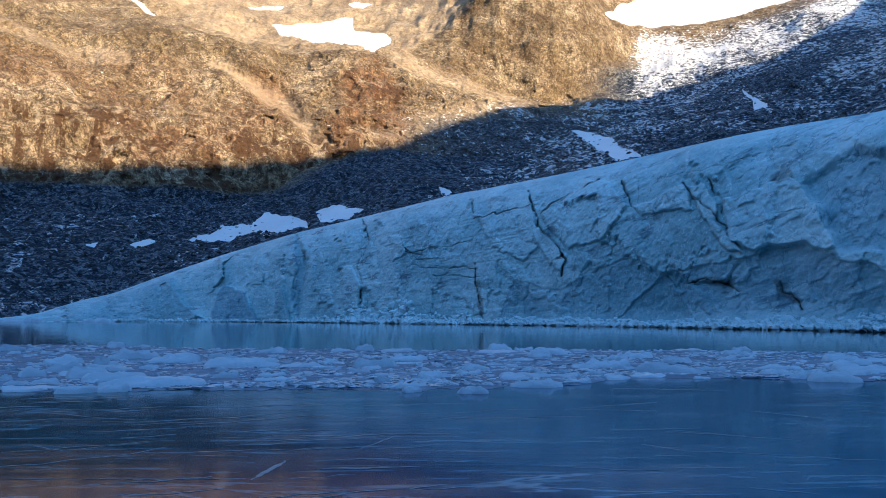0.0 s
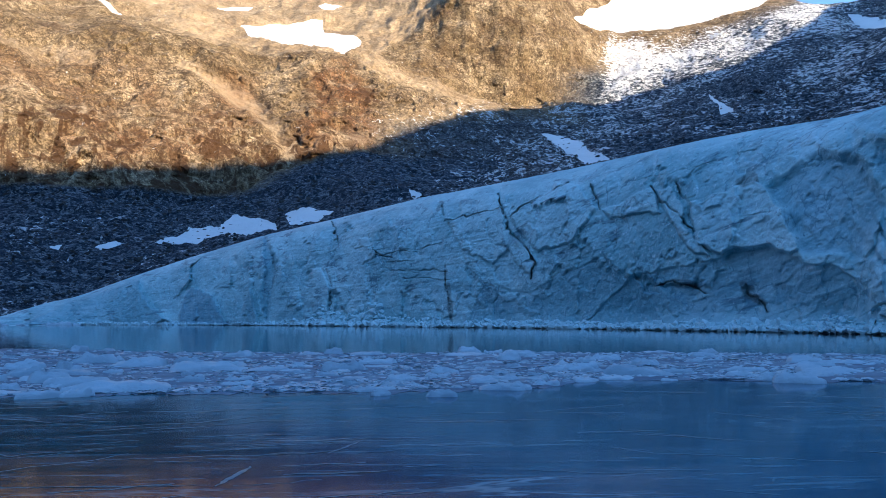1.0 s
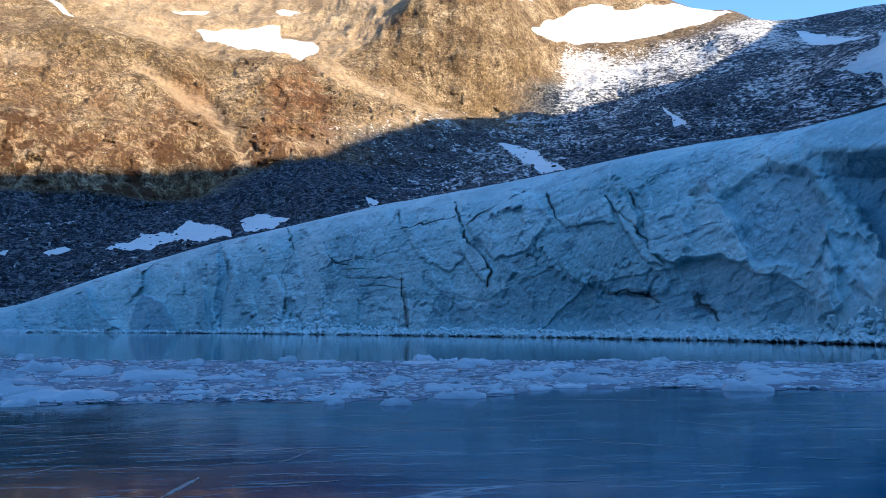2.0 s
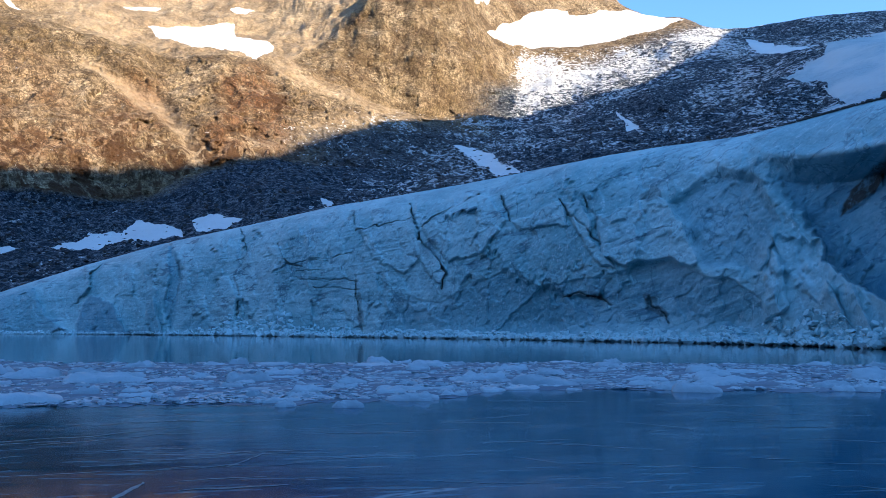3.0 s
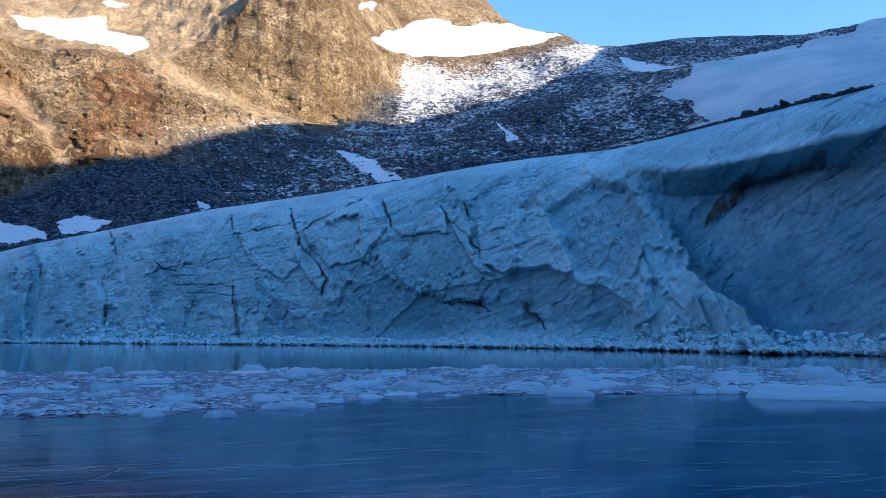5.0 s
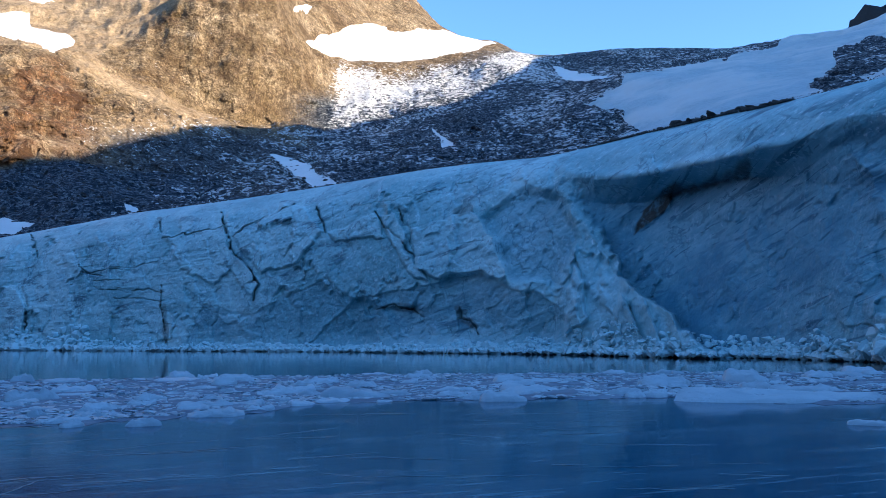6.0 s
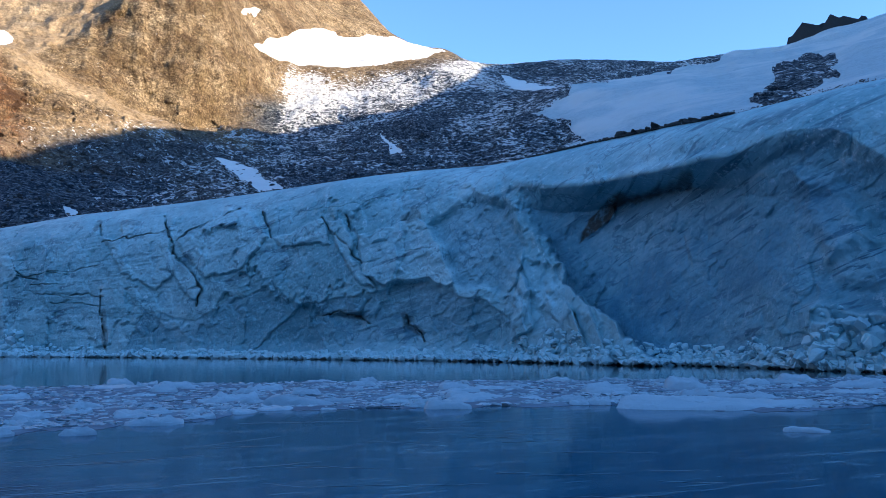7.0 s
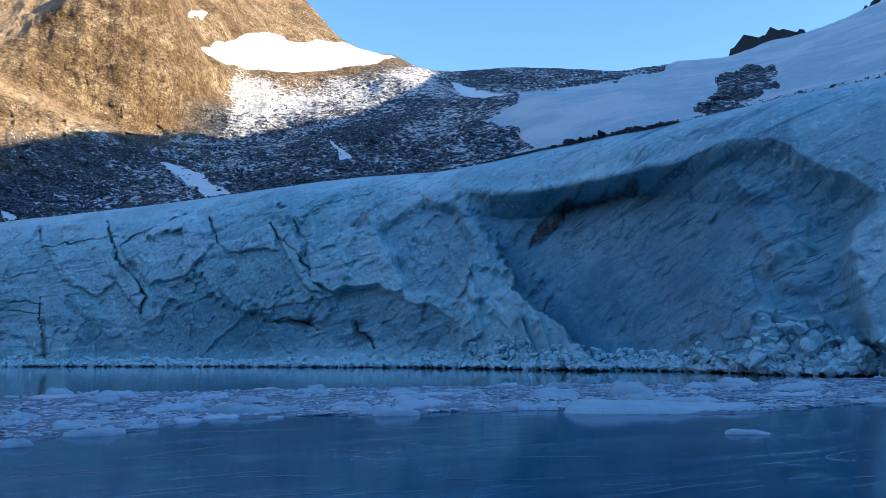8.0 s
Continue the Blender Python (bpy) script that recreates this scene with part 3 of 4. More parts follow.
gully5, _ = stroke(A, EL, [(-8.5, 11.2), (-5, 11.8), (-1, 13.0), (3, 13.8)])
pale = np.maximum.reduce([0.95 * step(-2.8, -0.4, A - left_edge) * step(0.1, -0.1, A - left_edge) * step(17.1, 17.7, EL), 0.6 * step(1.1, 0.3, gully5 + 0.6 * nz), step(0.25 + 0.8 * along, 0.05 + 0.3 * along, chute + 0.35 * nz), 0.6 * step(0.6, 0.2, gully2 + 0.3 * nz), step(1.3, 0.5, gully3 + 0.4 * nz), 0.8 * step(0.8, 0.2, gully4 + 0.3 * nz),
                          0.8 * step(2.98, 3.2, K + 0.12 * nz) * (1 - inside) * step(9, 5, A) * (0.15 + 0.85 * step(-21, -15, A + 3 * nz))])
rust1, _ = stroke(A, EL, [(-6.4, 12.3), (-5.2, 15.2), (-3.4, 12.6)])
rust2, _ = stroke(A, EL, [(-21, 11.5), (-14, 11.5), (-12, 14)])
rust3, _ = stroke(A, EL, [(-28, 15.5), (-18, 14.5)])
rust = np.maximum.reduce([step(2.4, 0.6, rust1 + 0.9 * nz), 0.7 * step(2.6, 0.6, rust2 + 1.2 * nz), 0.45 * step(2.6, 0.6, rust3 + 1.2 * nz)]) * step(9, 10, EL)
moss1, _ = stroke(A, EL, [(-20, 17.3), (-16, 17.5), (-11, 16.9)])
moss2, _ = stroke(A, EL, [(0, 15.6), (5, 14.4), (9, 14.2)])
moss_shade = np.maximum(step(1.4, 0.3, moss1 + 0.6 * nz), 0.6 * step(1.2, 0.2, moss2 + 0.5 * nz))
# the buttress face turns from the sun: its shade is painted in here
moss_shade = np.maximum.reduce([moss_shade, 0.9 * inside, 0.8 * step(-16, -20, A + 4 * nz) * step(14.5, 16.5, EL + nz)])
# snow dust, thinned in shade and thickened in sun to paint the shadow edge
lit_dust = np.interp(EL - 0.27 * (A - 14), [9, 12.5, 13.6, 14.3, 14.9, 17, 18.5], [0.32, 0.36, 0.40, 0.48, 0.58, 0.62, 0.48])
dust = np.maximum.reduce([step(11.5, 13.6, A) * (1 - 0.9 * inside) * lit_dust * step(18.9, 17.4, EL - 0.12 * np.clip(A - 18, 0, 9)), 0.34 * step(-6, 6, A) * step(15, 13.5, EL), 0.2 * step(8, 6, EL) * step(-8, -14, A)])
dust = np.maximum(dust, 0.40 * step(26, 28, A)) * (1 - 0.25 * step(17.2, 17.8, EL) * step(27, 30, A)) * (1 - 0.4 * step(-0.3, 0.1, rock_island))
dust = np.clip(dust + 0.5 * nz * (dust > 0.05), 0, 1)
wet = step(0.95, 1.15, K + 0.2 * nz) * step(14.5, 11.0, EL + 3.5 * nz) * step(2, -3, A) + 0.8 * step(1.4, 0.5, stroke(A, EL, [(-6.5, 15), (-5.5, 12.2), (-3.6, 14.5)])[0] + nz) + 0.25 * inside * step(14.5, 16, EL) + 0.6 * step(1.6, 0.4, stroke(A, EL, [(-24.5, 12.9), (-21.5, 13.2)])[0] + nz)
wet = np.clip(wet, 0, 1) * (1 - scree)
cover = {"scree": scree, "pale": pale * (1 - scree), "rust": rust * (1 - scree), "moss_shade": moss_shade, "dust": dust, "wet": wet}

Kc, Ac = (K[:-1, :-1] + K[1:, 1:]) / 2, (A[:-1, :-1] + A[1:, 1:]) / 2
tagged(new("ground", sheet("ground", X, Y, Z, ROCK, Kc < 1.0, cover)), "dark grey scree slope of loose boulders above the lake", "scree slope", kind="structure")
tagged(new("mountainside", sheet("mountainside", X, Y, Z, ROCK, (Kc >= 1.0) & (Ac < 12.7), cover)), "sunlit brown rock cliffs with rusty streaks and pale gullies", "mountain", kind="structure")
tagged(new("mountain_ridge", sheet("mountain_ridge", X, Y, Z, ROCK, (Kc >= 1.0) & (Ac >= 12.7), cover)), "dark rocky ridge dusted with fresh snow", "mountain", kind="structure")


def one_piece(cell):
    """The largest connected run of cells."""
    todo = set(zip(*np.nonzero(cell)))
    best = []
    while todo:
        run = [todo.pop()]
        for i, j in run:
            for q in ((i + 1, j), (i - 1, j), (i, j + 1), (i, j - 1)):
                if q in todo:
                    todo.remove(q)
                    run.append(q)
        if len(run) > len(best):
            best = run
    out = np.zeros_like(cell)
    out[tuple(np.array(best).T)] = True
    return out


def snow_patch(mask, label, thick=0.7, name="snow_patch", material=SNOW):
    """Old snow lying on the slope wherever mask is above nought; its rim dips into the ground."""
    on = mask > -0.16
    cell = one_piece(on[:-1, :-1] | on[1:, :-1] | on[:-1, 1:] | on[1:, 1:])
    h = np.clip(mask * 5, -0.9, 0.45) + thick * np.clip(mask, 0, 1)
    ob = new(name, sheet(name, X - 0.7 * sA * h, Y - 0.7 * cA * h, Z + 0.7 * h, material, cell))
    return tagged(ob, label, "snow")


for mask, label in PATCHES:
    snow_patch(mask, label)
snow_patch(peak_snow, "broad sunlit snowfield below the mountain peak", 1.2, "snowfield")
snow_patch(np.clip(field, -1, 0.6), "wide shaded snowfield sloping down behind the glacier", 1.2, "snowfield", SHADED_FIRN)

# ---- glacier ----
gaz = np.concatenate([np.arange(-33, 61, 0.062), np.arange(61, 125.1, 0.8)])
base = shore_range(gaz)
setback = np.interp(gaz, [-33, -20, -10, 10, 30, 45, 125], [20, 26, 22, 16, 13, 11, 11])
crest_el = soft_line(CREST, gaz, 0.5)
crest_z = EYE + (base + setback) * np.tan(np.radians(crest_el))
NF = 320
V = np.concatenate([[-0.08], np.linspace(0, 1, NF) ** 1.05])
gA = np.repeat(gaz[None, :], len(V), 0)
gV = np.repeat(V[:, None], len(gaz), 1)
gZ = gV * crest_z[None, :]
gR = base[None, :] + setback[None, :] * (0.30 * gV + 0.16 * np.clip(gV, 0, 1) ** 3 + 0.54 * np.clip(gV, 0, 1) ** 9)
gE = np.degrees(np.arctan2(gZ - EYE, gR))
gs, gc = np.sin(np.radians(gA)), np.cos(np.radians(gA))
gX, gY = gR * gs, gR * gc
metre = np.radians(1.0) * gR

run = np.concatenate([[0], np.cumsum(np.hypot(np.diff(base * np.sin(np.radians(gaz))), np.diff(base * np.cos(np.radians(gaz)))))])
gU = np.repeat(run[None, :], len(V), 0)


tilts = np.interp(gaz, [-34, 6, 14, 26, 33, 45, 125], [0.0, 0.03, 0.2, 0.25, 0.36, 0.36, 0.3])
dip = gZ - np.concatenate([[0], np.cumsum(0.5 * (tilts[1:] + tilts[:-1]) * np.diff(run))])[None, :]
wob1, wob2 = fbm(gX, gY, gZ, 3.2, 4, 0.6, 140), fbm(gX, gY, gZ, 3.2, 4, 0.6, 144)
wob3 = fbm(gX, gY, gZ, 1.5, 3, 0.5, 148)
lump = fbm(gX, gY, gZ, 1.6, 3, 0.6, 210)
out = fbm(gX, gY, gZ, 18, 4, 0.5, 101) * 1.9
out += 0.75 * (1 - 0.6 * step(34, 38, gA)) * np.clip(gR / 115, 1, 1.8) * facets(gU + 4.0 * wob1, dip * 0.75 + 4.0 * wob2, 8.0, 1.5, 60, 25)
out += 0.26 * facets(gU + 1.6 * wob1, dip * 0.9 + 1.6 * wob2, 2.9, 1.5, 66, 30)
out += 0.10 * facets(gU + 0.8 * wob3, dip * 1.2 + 0.8 * lump, 0.95, 1.5, 68, 30)
out += 0.2 * wob1 + 0.10 * lump + 0.07 * fbm(gX, gY, gZ, 0.7, 2, 0.7, 123)
shelf = fbm(gU * 0.10, gU * 0, dip, 1.2, 3, 0.6, 131)
out += 0.16 * shelf + 0.10 * step(0.12, 0.2, shelf) * step(-0.1, 0.3, fbm(gX, gY, gZ, 12, 2, 0.5, 133)) * step(34, 28, gA)
out *= 1 - 0.65 * step(0.80, 0.93, gV)
fade = step(0.0, 0.05, gV) * step(1.0, 0.93, gV)
out *= 0.25 + 0.75 * fade
grey, dirt_shade, fresh = (np.zeros_like(out) for _ in range(3))
wa, we = gA + (0.55 * wob1 + 0.3 * wob3) / metre, gE + (0.55 * wob2 + 0.3 * lump) / metre

# slabs that stand proud (or sunk) with broken edges: outline, metres proud, width of the edge in degrees, greyness that
# paints in shade
SLABS = [
    ([(-18.1, 2.5), (-17.2, 0.7), (-15.4, -0.5), (-25, -0.5), (-22.2, 1.0), (-19.8, 1.8)], 2.2, 0.15, 0.30),
    ([(-14.7, 2.1), (-13.4, 1.43), (-12.4, -0.5), (-15.5, -0.5), (-15.1, 1.4)], 2.4, 0.12, 0.75),
    ([(-11.0, 1.9), (-10.3, -0.5), (-11.7, -0.5)], 1.6, 0.12, 0.35),
    ([(-10.1, 5.6), (-9.2, 3.7), (-9.4, 2.4), (-9.8, -0.3), (-10.2, 1.0), (-9.9, 3.6)], -1.3, 0.25, 0.45),
    ([(-6.9, 3.2), (-6.3, 3.4), (-5.75, 2.0), (-5.8, 0.4), (-6.7, 0.3)], 1.3, 0.12, 0.0),
    ([(-3.6, 5.3), (-2.95, 5.4), (-2.5, 4.1), (-3.5, 3.6)], 1.1, 0.18, 0.0),
    ([(2.2, 6.75), (3.2, 6.7), (3.3, 8.1), (5.9, 8.4), (6.2, 6.2), (7.0, 5.2), (5.5, 3.6), (3.4, 4.6)], 0.8, 0.12, 0.0),
    ([(6.7, 7.0), (8.3, 7.8), (9.8, 8.8), (11.3, 8.9), (12.5, 7.0), (11.0, 5.0), (8.6, 4.4), (7.0, 5.9)], 1.0, 0.18, 0.0),
    ([(7.0, 5.2), (8.3, 4.2), (8.5, 3.7), (8.0, 2.9), (7.2, 3.5), (6.5, 4.6)], 0.9, 0.12, 0.0),
    ([(12.9, 7.0), (14.8, 7.7), (16.3, 8.3), (16.8, 6.8), (15.0, 6.6), (13.4, 6.5)], 0.8, 0.15, 0.0),
    ([(16.6, 8.2), (17.6, 8.4), (18.2, 7.0), (18.1, 5.9), (19.6, 4.0), (18.7, 4.0), (17.2, 6.2)], 0.9, 0.12, 0.0),
    ([(18.5, 7.2), (20.5, 7.9), (22.6, 8.5), (23.2, 8.3), (25.2, 4.1), (24.6, 3.8), (23.3, 4.5), (20.5, 4.1), (19.0, 4.6)], 1.3, 0.12, 0.0),
    ([(23.5, 8.3), (26.5, 10.0), (28.8, 9.6), (29.8, 6.5), (28.5, 3.6), (25.4, 3.9)], -1.3, 0.6, 0.42),
    ([(26.9, 0.4), (28.4, -1.3), (25.7, -1.3)], 1.8, 0.15, 0.75),
    ([(29.6, 4.9), (30.2, 3.4), (30.4, 1.2), (28.8, 0.0), (29.2, 3.0)], 1.0, 0.2, 0.0),
    ([(55.3, 8.1), (54.3, 7.2), (53.6, 5.7), (53.7, 4.5), (54.6, 0.0), (60, 0), (60, 9)], 1.2, 0.3, 0.0),
    ([(47.2, 11.0), (49.5, 10.5), (51.0, 8.6), (51.6, 6.4), (49.4, 5.4), (48.0, 7.6)], 1.3, 1.4, 0.0),
    ([(49.0, 6.0), (50.6, 6.5), (52.4, 5.2), (51.8, 3.4), (50.0, 3.4)], 0.8, 0.8, 0.0),
]
for points, proud, soft_edge, shade_grey in SLABS:
    d_in = outline(wa, we, points)
    on = step(-0.5 * soft_edge, 0.5 * soft_edge, d_in)
    out += np.where(gA < -8, 1.6, 0.95) * proud * on
    fresh = np.maximum(fresh, on * (0.5 if shade_grey == 0 else 0.0))
    # slabs turned from the sky get their shade as grey colour
    grey = np.maximum(grey, shade_grey * on)

# crevasses and fissures: bent lines, width and depth in metres
CRACKS = [
    ([(5.9, 8.2), (6.3, 6.8), (6.7, 5.6), (7.8, 4.7), (8.4, 3.7), (8.0, 2.5)], 0.42, 2.2),
    ([(2.0, 7.7), (2.1, 6.9)], 0.5, 1.6),
    ([(2.2, 6.5), (3.5, 6.8), (6.1, 7.3)], 0.22, 1.2),
    ([(6.7, 6.7), (8.8, 8.1), (10.8, 9.0)], 0.2, 0.9),
    ([(2.25, 3.6), (2.3, 2.1), (2.55, 0.4), (2.6, -0.5)], 0.26, 1.1),
    ([(12.3, 8.8), (12.8, 7.0)], 0.3, 1.4),
    ([(-6.0, 3.4), (-5.6, 2.2), (-5.65, 0.7)], 0.45, 2.0),
    ([(-3.1, 5.6), (-2.7, 4.5), (-1.4, 4.0)], 0.25, 1.2),
    ([(16.2, 8.4), (17.4, 6.9), (18.9, 5.4)], 0.22, 1.2),
    ([(17.8, 8.7), (18.6, 7.0), (18.5, 6.3)], 0.22, 1.0),
    ([(13.8, 6.0), (13.6, 4.4)], 0.16, 0.8),
    ([(-15.1, 3.8), (-15.0, 2.6)], 0.3, 1.2),
    ([(-5.55, 6.5), (-5.3, 6.0), (-5.0, 4.9)], 0.5, 1.6),
    ([(-9.6, 4.4), (-9.2, 3.2), (-9.8, 1.4)], 0.4, 1.0),
    ([(-2.6, 4.2), (0.3, 4.5)], 0.14, 0.7),
    ([(-2.0, 3.3), (0.6, 3.0)], 0.14, 0.7),
    ([(16.3, 2.0), (17.3, 2.2), (18.7, 2.0), (19.5, 1.4)], 0.24, 1.1),
    ([(21.8, 2.0), (22.0, 1.3), (22.9, 0.8), (23.2, 0.2)], 0.3, 1.2),
    ([(-0.9, 4.5), (0.6, 4.7), (2.2, 5.05)], 0.2, 0.8),
    ([(-0.5, 3.25), (1.0, 3.2), (2.5, 3.1)], 0.2, 0.8),
    ([(-0.6, 2.65), (1.0, 2.6), (2.5, 2.45)], 0.18, 0.7),
    ([(-1.8, 3.7), (-0.2, 3.75)], 0.16, 0.7),
    ([(19.2, 5.6), (21.5, 6.2), (23.6, 6.6)], 0.1, 0.22),
    ([(15.0, 8.9), (19.0, 9.7), (23.0, 10.6)], 0.1, 0.22),
]
for line, wide, deep in CRACKS:
    lo, hi = np.searchsorted(gaz, [min(p[0] for p in line) - 1.5, max(p[0] for p in line) + 1.5])
    w_ = (slice(None), slice(lo, hi))
    d, along = stroke(wa[w_], we[w_], line)
    d = d * metre[w_]
    wide_ = np.maximum(0.5 * wide * (1.05 - 0.6 * along) * (0.35 + 0.65 * step(0, 0.14, along)) * (0.75 + 2.2 * wob3[w_]), 0.06)
    out[w_] -= 0.95 * deep * np.exp(-(d / wide_) ** 4) * np.clip(0.9 + 2.0 * wob1[w_], 0.1, 1.3)
    # darken the inside of each crack, as painted shade
    dirt_shade[w_] = np.maximum(dirt_shade[w_], min(0.35, 0.3 * deep) * np.exp(-(d / (1.1 * wide_)) ** 4))
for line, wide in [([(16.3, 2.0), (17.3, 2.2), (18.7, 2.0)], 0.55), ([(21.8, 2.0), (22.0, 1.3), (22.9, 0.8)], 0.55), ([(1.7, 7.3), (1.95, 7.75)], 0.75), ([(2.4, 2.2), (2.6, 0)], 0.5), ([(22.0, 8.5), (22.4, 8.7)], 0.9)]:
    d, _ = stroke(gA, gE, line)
    dirt_shade = np.maximum(dirt_shade, 0.5 * step(0.8, 0.4, d * metre / wide + 0.7 * lump))

# the lower face is scooped out: it leans forward above the foot, below two long edges
for top_line, lean in (([(3.6, -0.8), (4.8, 2.4), (6.4, 2.0), (8.0, 1.6), (9.8, 2.8), (12.6, 4.0), (13.1, 3.3), (14.8, 2.8), (17.0, -0.8)], 1.0),
                       ([(11.0, -1.0), (14.8, 2.7), (17, 3.1), (19.3, 3.6), (20.8, 4.0), (23.3, 4.5), (24.2, 4.1), (25.1, 3.35), (26.9, 3.0), (28.4, 2.2), (30.6, -1.2)], 1.6)):
    top_edge = np.interp(wa, [p[0] for p in top_line], [p[1] for p in top_line])
    below = np.clip(top_edge - we, 0, 9)
    full = np.clip(below / 2.6, 0, 1)
    out -= lean * full * step(-1.4, 0.3, gE)
    out -= 0.25 * lean * step(0.0, 0.15, below)
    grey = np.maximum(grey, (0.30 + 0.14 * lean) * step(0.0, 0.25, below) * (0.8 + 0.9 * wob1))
# hollows eaten into the scooped part
for points, sunk in (([(14.9, 2.7), (16.0, 2.5), (16.5, 1.5), (15.6, 1.5)], 1.2), ([(16.7, 2.0), (18.5, 2.1), (19.4, 2.3), (19.0, 1.2), (17.2, 1.2)], 1.0), ([(21.5, 1.9), (22.3, 1.9), (22.4, 0.9), (21.8, 0.7)], 0.6)):
    out -= sunk * step(-0.1, 0.15, outline(wa, we, points))

# the alcove under the overhanging lip, and the spur that bounds it
LIP = [(26, 10.6), (28.8, 10.9), (29.7, 10.5), (32.4, 10.25), (36.3, 10.65), (40.1, 11.25), (42.0, 11.65), (43.4, 11.7), (45.7, 12.8), (47.5, 13.3), (50.5, 13.0), (52.0, 11.3), (54.8, 9.8), (55.4, 8.6), (57, 7.5)]
UNDER = [(26, 9.6), (29.7, 9.4), (32.4, 9.1), (34.7, 9.4), (36.3, 10.0), (40.1, 10.85), (43.4, 10.6), (45.7, 9.6), (50.5, 9.2), (52, 7.6), (54.8, 6.8), (57, 5.5)]
lip, under = (soft_line(line, gA + 0.5 * wob1 / metre, 0.8) + (0.12 * wob2 + 0.08 * lump) for line in (LIP, UNDER))
spur = np.interp(gE, [-1.5, -0.9, -0.2, 1.4, 2.7, 4.1, 6.6, 8.5, 10.3], [39.2, 38.4, 37.2, 35.6, 34.0, 32.5, 31.6, 29.6, 28.6]) + 0.5 * wob1 / metre * 3
right = np.interp(gE, [-1.5, 0.3, 4.5, 5.7, 7.2, 8.1, 9.7, 13], [57, 54.6, 53.9, 53.8, 54.5, 55.5, 56, 54]) + 0.2 * wob1
arched = step(42, 45, gA)
hollow = ((1 - 0.35 * arched) * np.clip((lip - gE) / (lip - under), 0, 1) + 0.35 * arched * step(-0.1, 1.3, lip - gE)) * step(0.0, np.interp(gE, [6, 8.5], [0.4, 2.0]), gA - spur) * step(0.0, 0.8, right - gA)
deep = np.interp(gE, [-1, 1.5, 6, 10, 13], [2.6, 3.2, 4.2, 5.0, 5.0])
out -= hollow * out * 0.25
streaks = fbm(gU * 0.22, gU * 0, dip, 1.6, 4, 0.62, 200)
out += hollow * (0.2 * streaks + 0.9 * fbm(gX, gY, gZ, 5.0, 3, 0.55, 203))
out -= hollow * deep * np.interp(gA, [42, 47], [1.0, 0.65]) * (0.4 + 0.6 * step(29, 35, gA))
out *= 1 - 0.6 * step(-0.1, 0.1, gE - lip) * step(28, 30, gA)
out += 0.8 * np.exp(-((gE - lip - 0.25) / 0.4) ** 2) * step(28.2, 30, gA) * step(45, 42, gA)
# shade under the overhang, painted in as grey, deepest at the lower left
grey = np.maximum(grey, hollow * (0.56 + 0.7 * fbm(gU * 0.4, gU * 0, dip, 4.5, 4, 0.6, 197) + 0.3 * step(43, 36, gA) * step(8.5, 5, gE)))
# painted shade on the underside of the lip
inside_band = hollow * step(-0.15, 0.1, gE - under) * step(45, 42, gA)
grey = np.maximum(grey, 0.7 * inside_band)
d_w = outline(gA, gE, [(33.7, 7.1), (34.5, 8.8), (35.7, 10.0), (36.5, 10.4), (36.0, 9.3), (34.9, 8.2)])
wedge2, _ = stroke(gA, gE, [(36.4, 10.1), (38.5, 10.4), (41, 11.0)])
dirt_shade = np.maximum.reduce([dirt_shade, 0.95 * step(-0.16, -0.02, d_w + 0.22 * lump), 0.8 * step(0.34, 0.05, wedge2 + 0.5 * lump)])
# broken ribs and a fan of crushed ice run down the spur
onspur = step(27.6, 29.6, gA - 0.12 * (5 - gE)) * (1 - hollow) * step(8.0, 5.0, gE) * step(40, 39, gA)
out += onspur * (1.7 + 1.1 * facets(gU + 0.5 * gZ, gZ * 0.45, 2.2, 1.4, 71) + 0.25 * wob3) * step(7.5, 4.0, gE)
snowy = np.maximum(step(0.92, 0.99, gV + 0.03 * lump) * 0.4, onspur * step(6.5, 3.5, gE) * 0.75)
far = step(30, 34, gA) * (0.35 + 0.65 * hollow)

# a low apron of snow and crushed ice along the foot, over a notch that the water has cut, its shadow painted dark
d_pile = outline(wa, we, [(47.4, -2), (47.6, 2.2), (48.4, 2.7), (50.5, 2.1), (51.8, 1.9), (52.9, 1.0), (55.2, -0.7), (56, -2)])
piled = step(-0.2, 0.5, d_pile)
out += piled * (1.5 + 0.9 * facets(gU + 0.4 * wob1, gZ + 0.4 * wob2, 1.0, 1.5, 77))
snowy = np.maximum(snowy, 0.7 * piled)
FALLEN = [(-34, 0.1), (-22, 0.2), (-9, 0.3), (-6, 1.7), (-1, 1.7), (1, 0.7), (4, 0.5), (20, 0.7), (27, 0.9), (30, 1.5), (38, 1.2), (44, 0.7), (50, 1.0), (56, 1.0), (125, 0.5)]
heap = np.interp(gA, [p[0] for p in FALLEN], [p[1] for p in FALLEN]) * (0.8 + 0.7 * fbm(gX, gY, gZ * 0.3, 3.0, 3, 0.6, 236))
apron = np.clip(1 - np.maximum(gZ, 0) / np.maximum(0.9 * heap, 0.05), 0, 1)
out += heap * apron * (1 + 0.9 * wob3 + 0.5 * facets(gU, gZ, 0.8, 1.5, 79))
snowy = np.maximum(snowy, 0.95 * step(0.0, 0.25, apron))
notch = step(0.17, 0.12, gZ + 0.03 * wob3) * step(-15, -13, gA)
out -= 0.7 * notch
# shadow line of the notch, put into the colour
dirt_shade = np.maximum(dirt_shade, 0.55 * notch)
snowy = snowy * (1 - notch)

gR2 = gR - out
gX, gY = gR2 * gs, gR2 * gc
# the surface behind the crest
topR, topZ = [], []
for k in range(1, 15):
    d = 1.5 * k ** 1.7
    topR.append(base + setback + d)
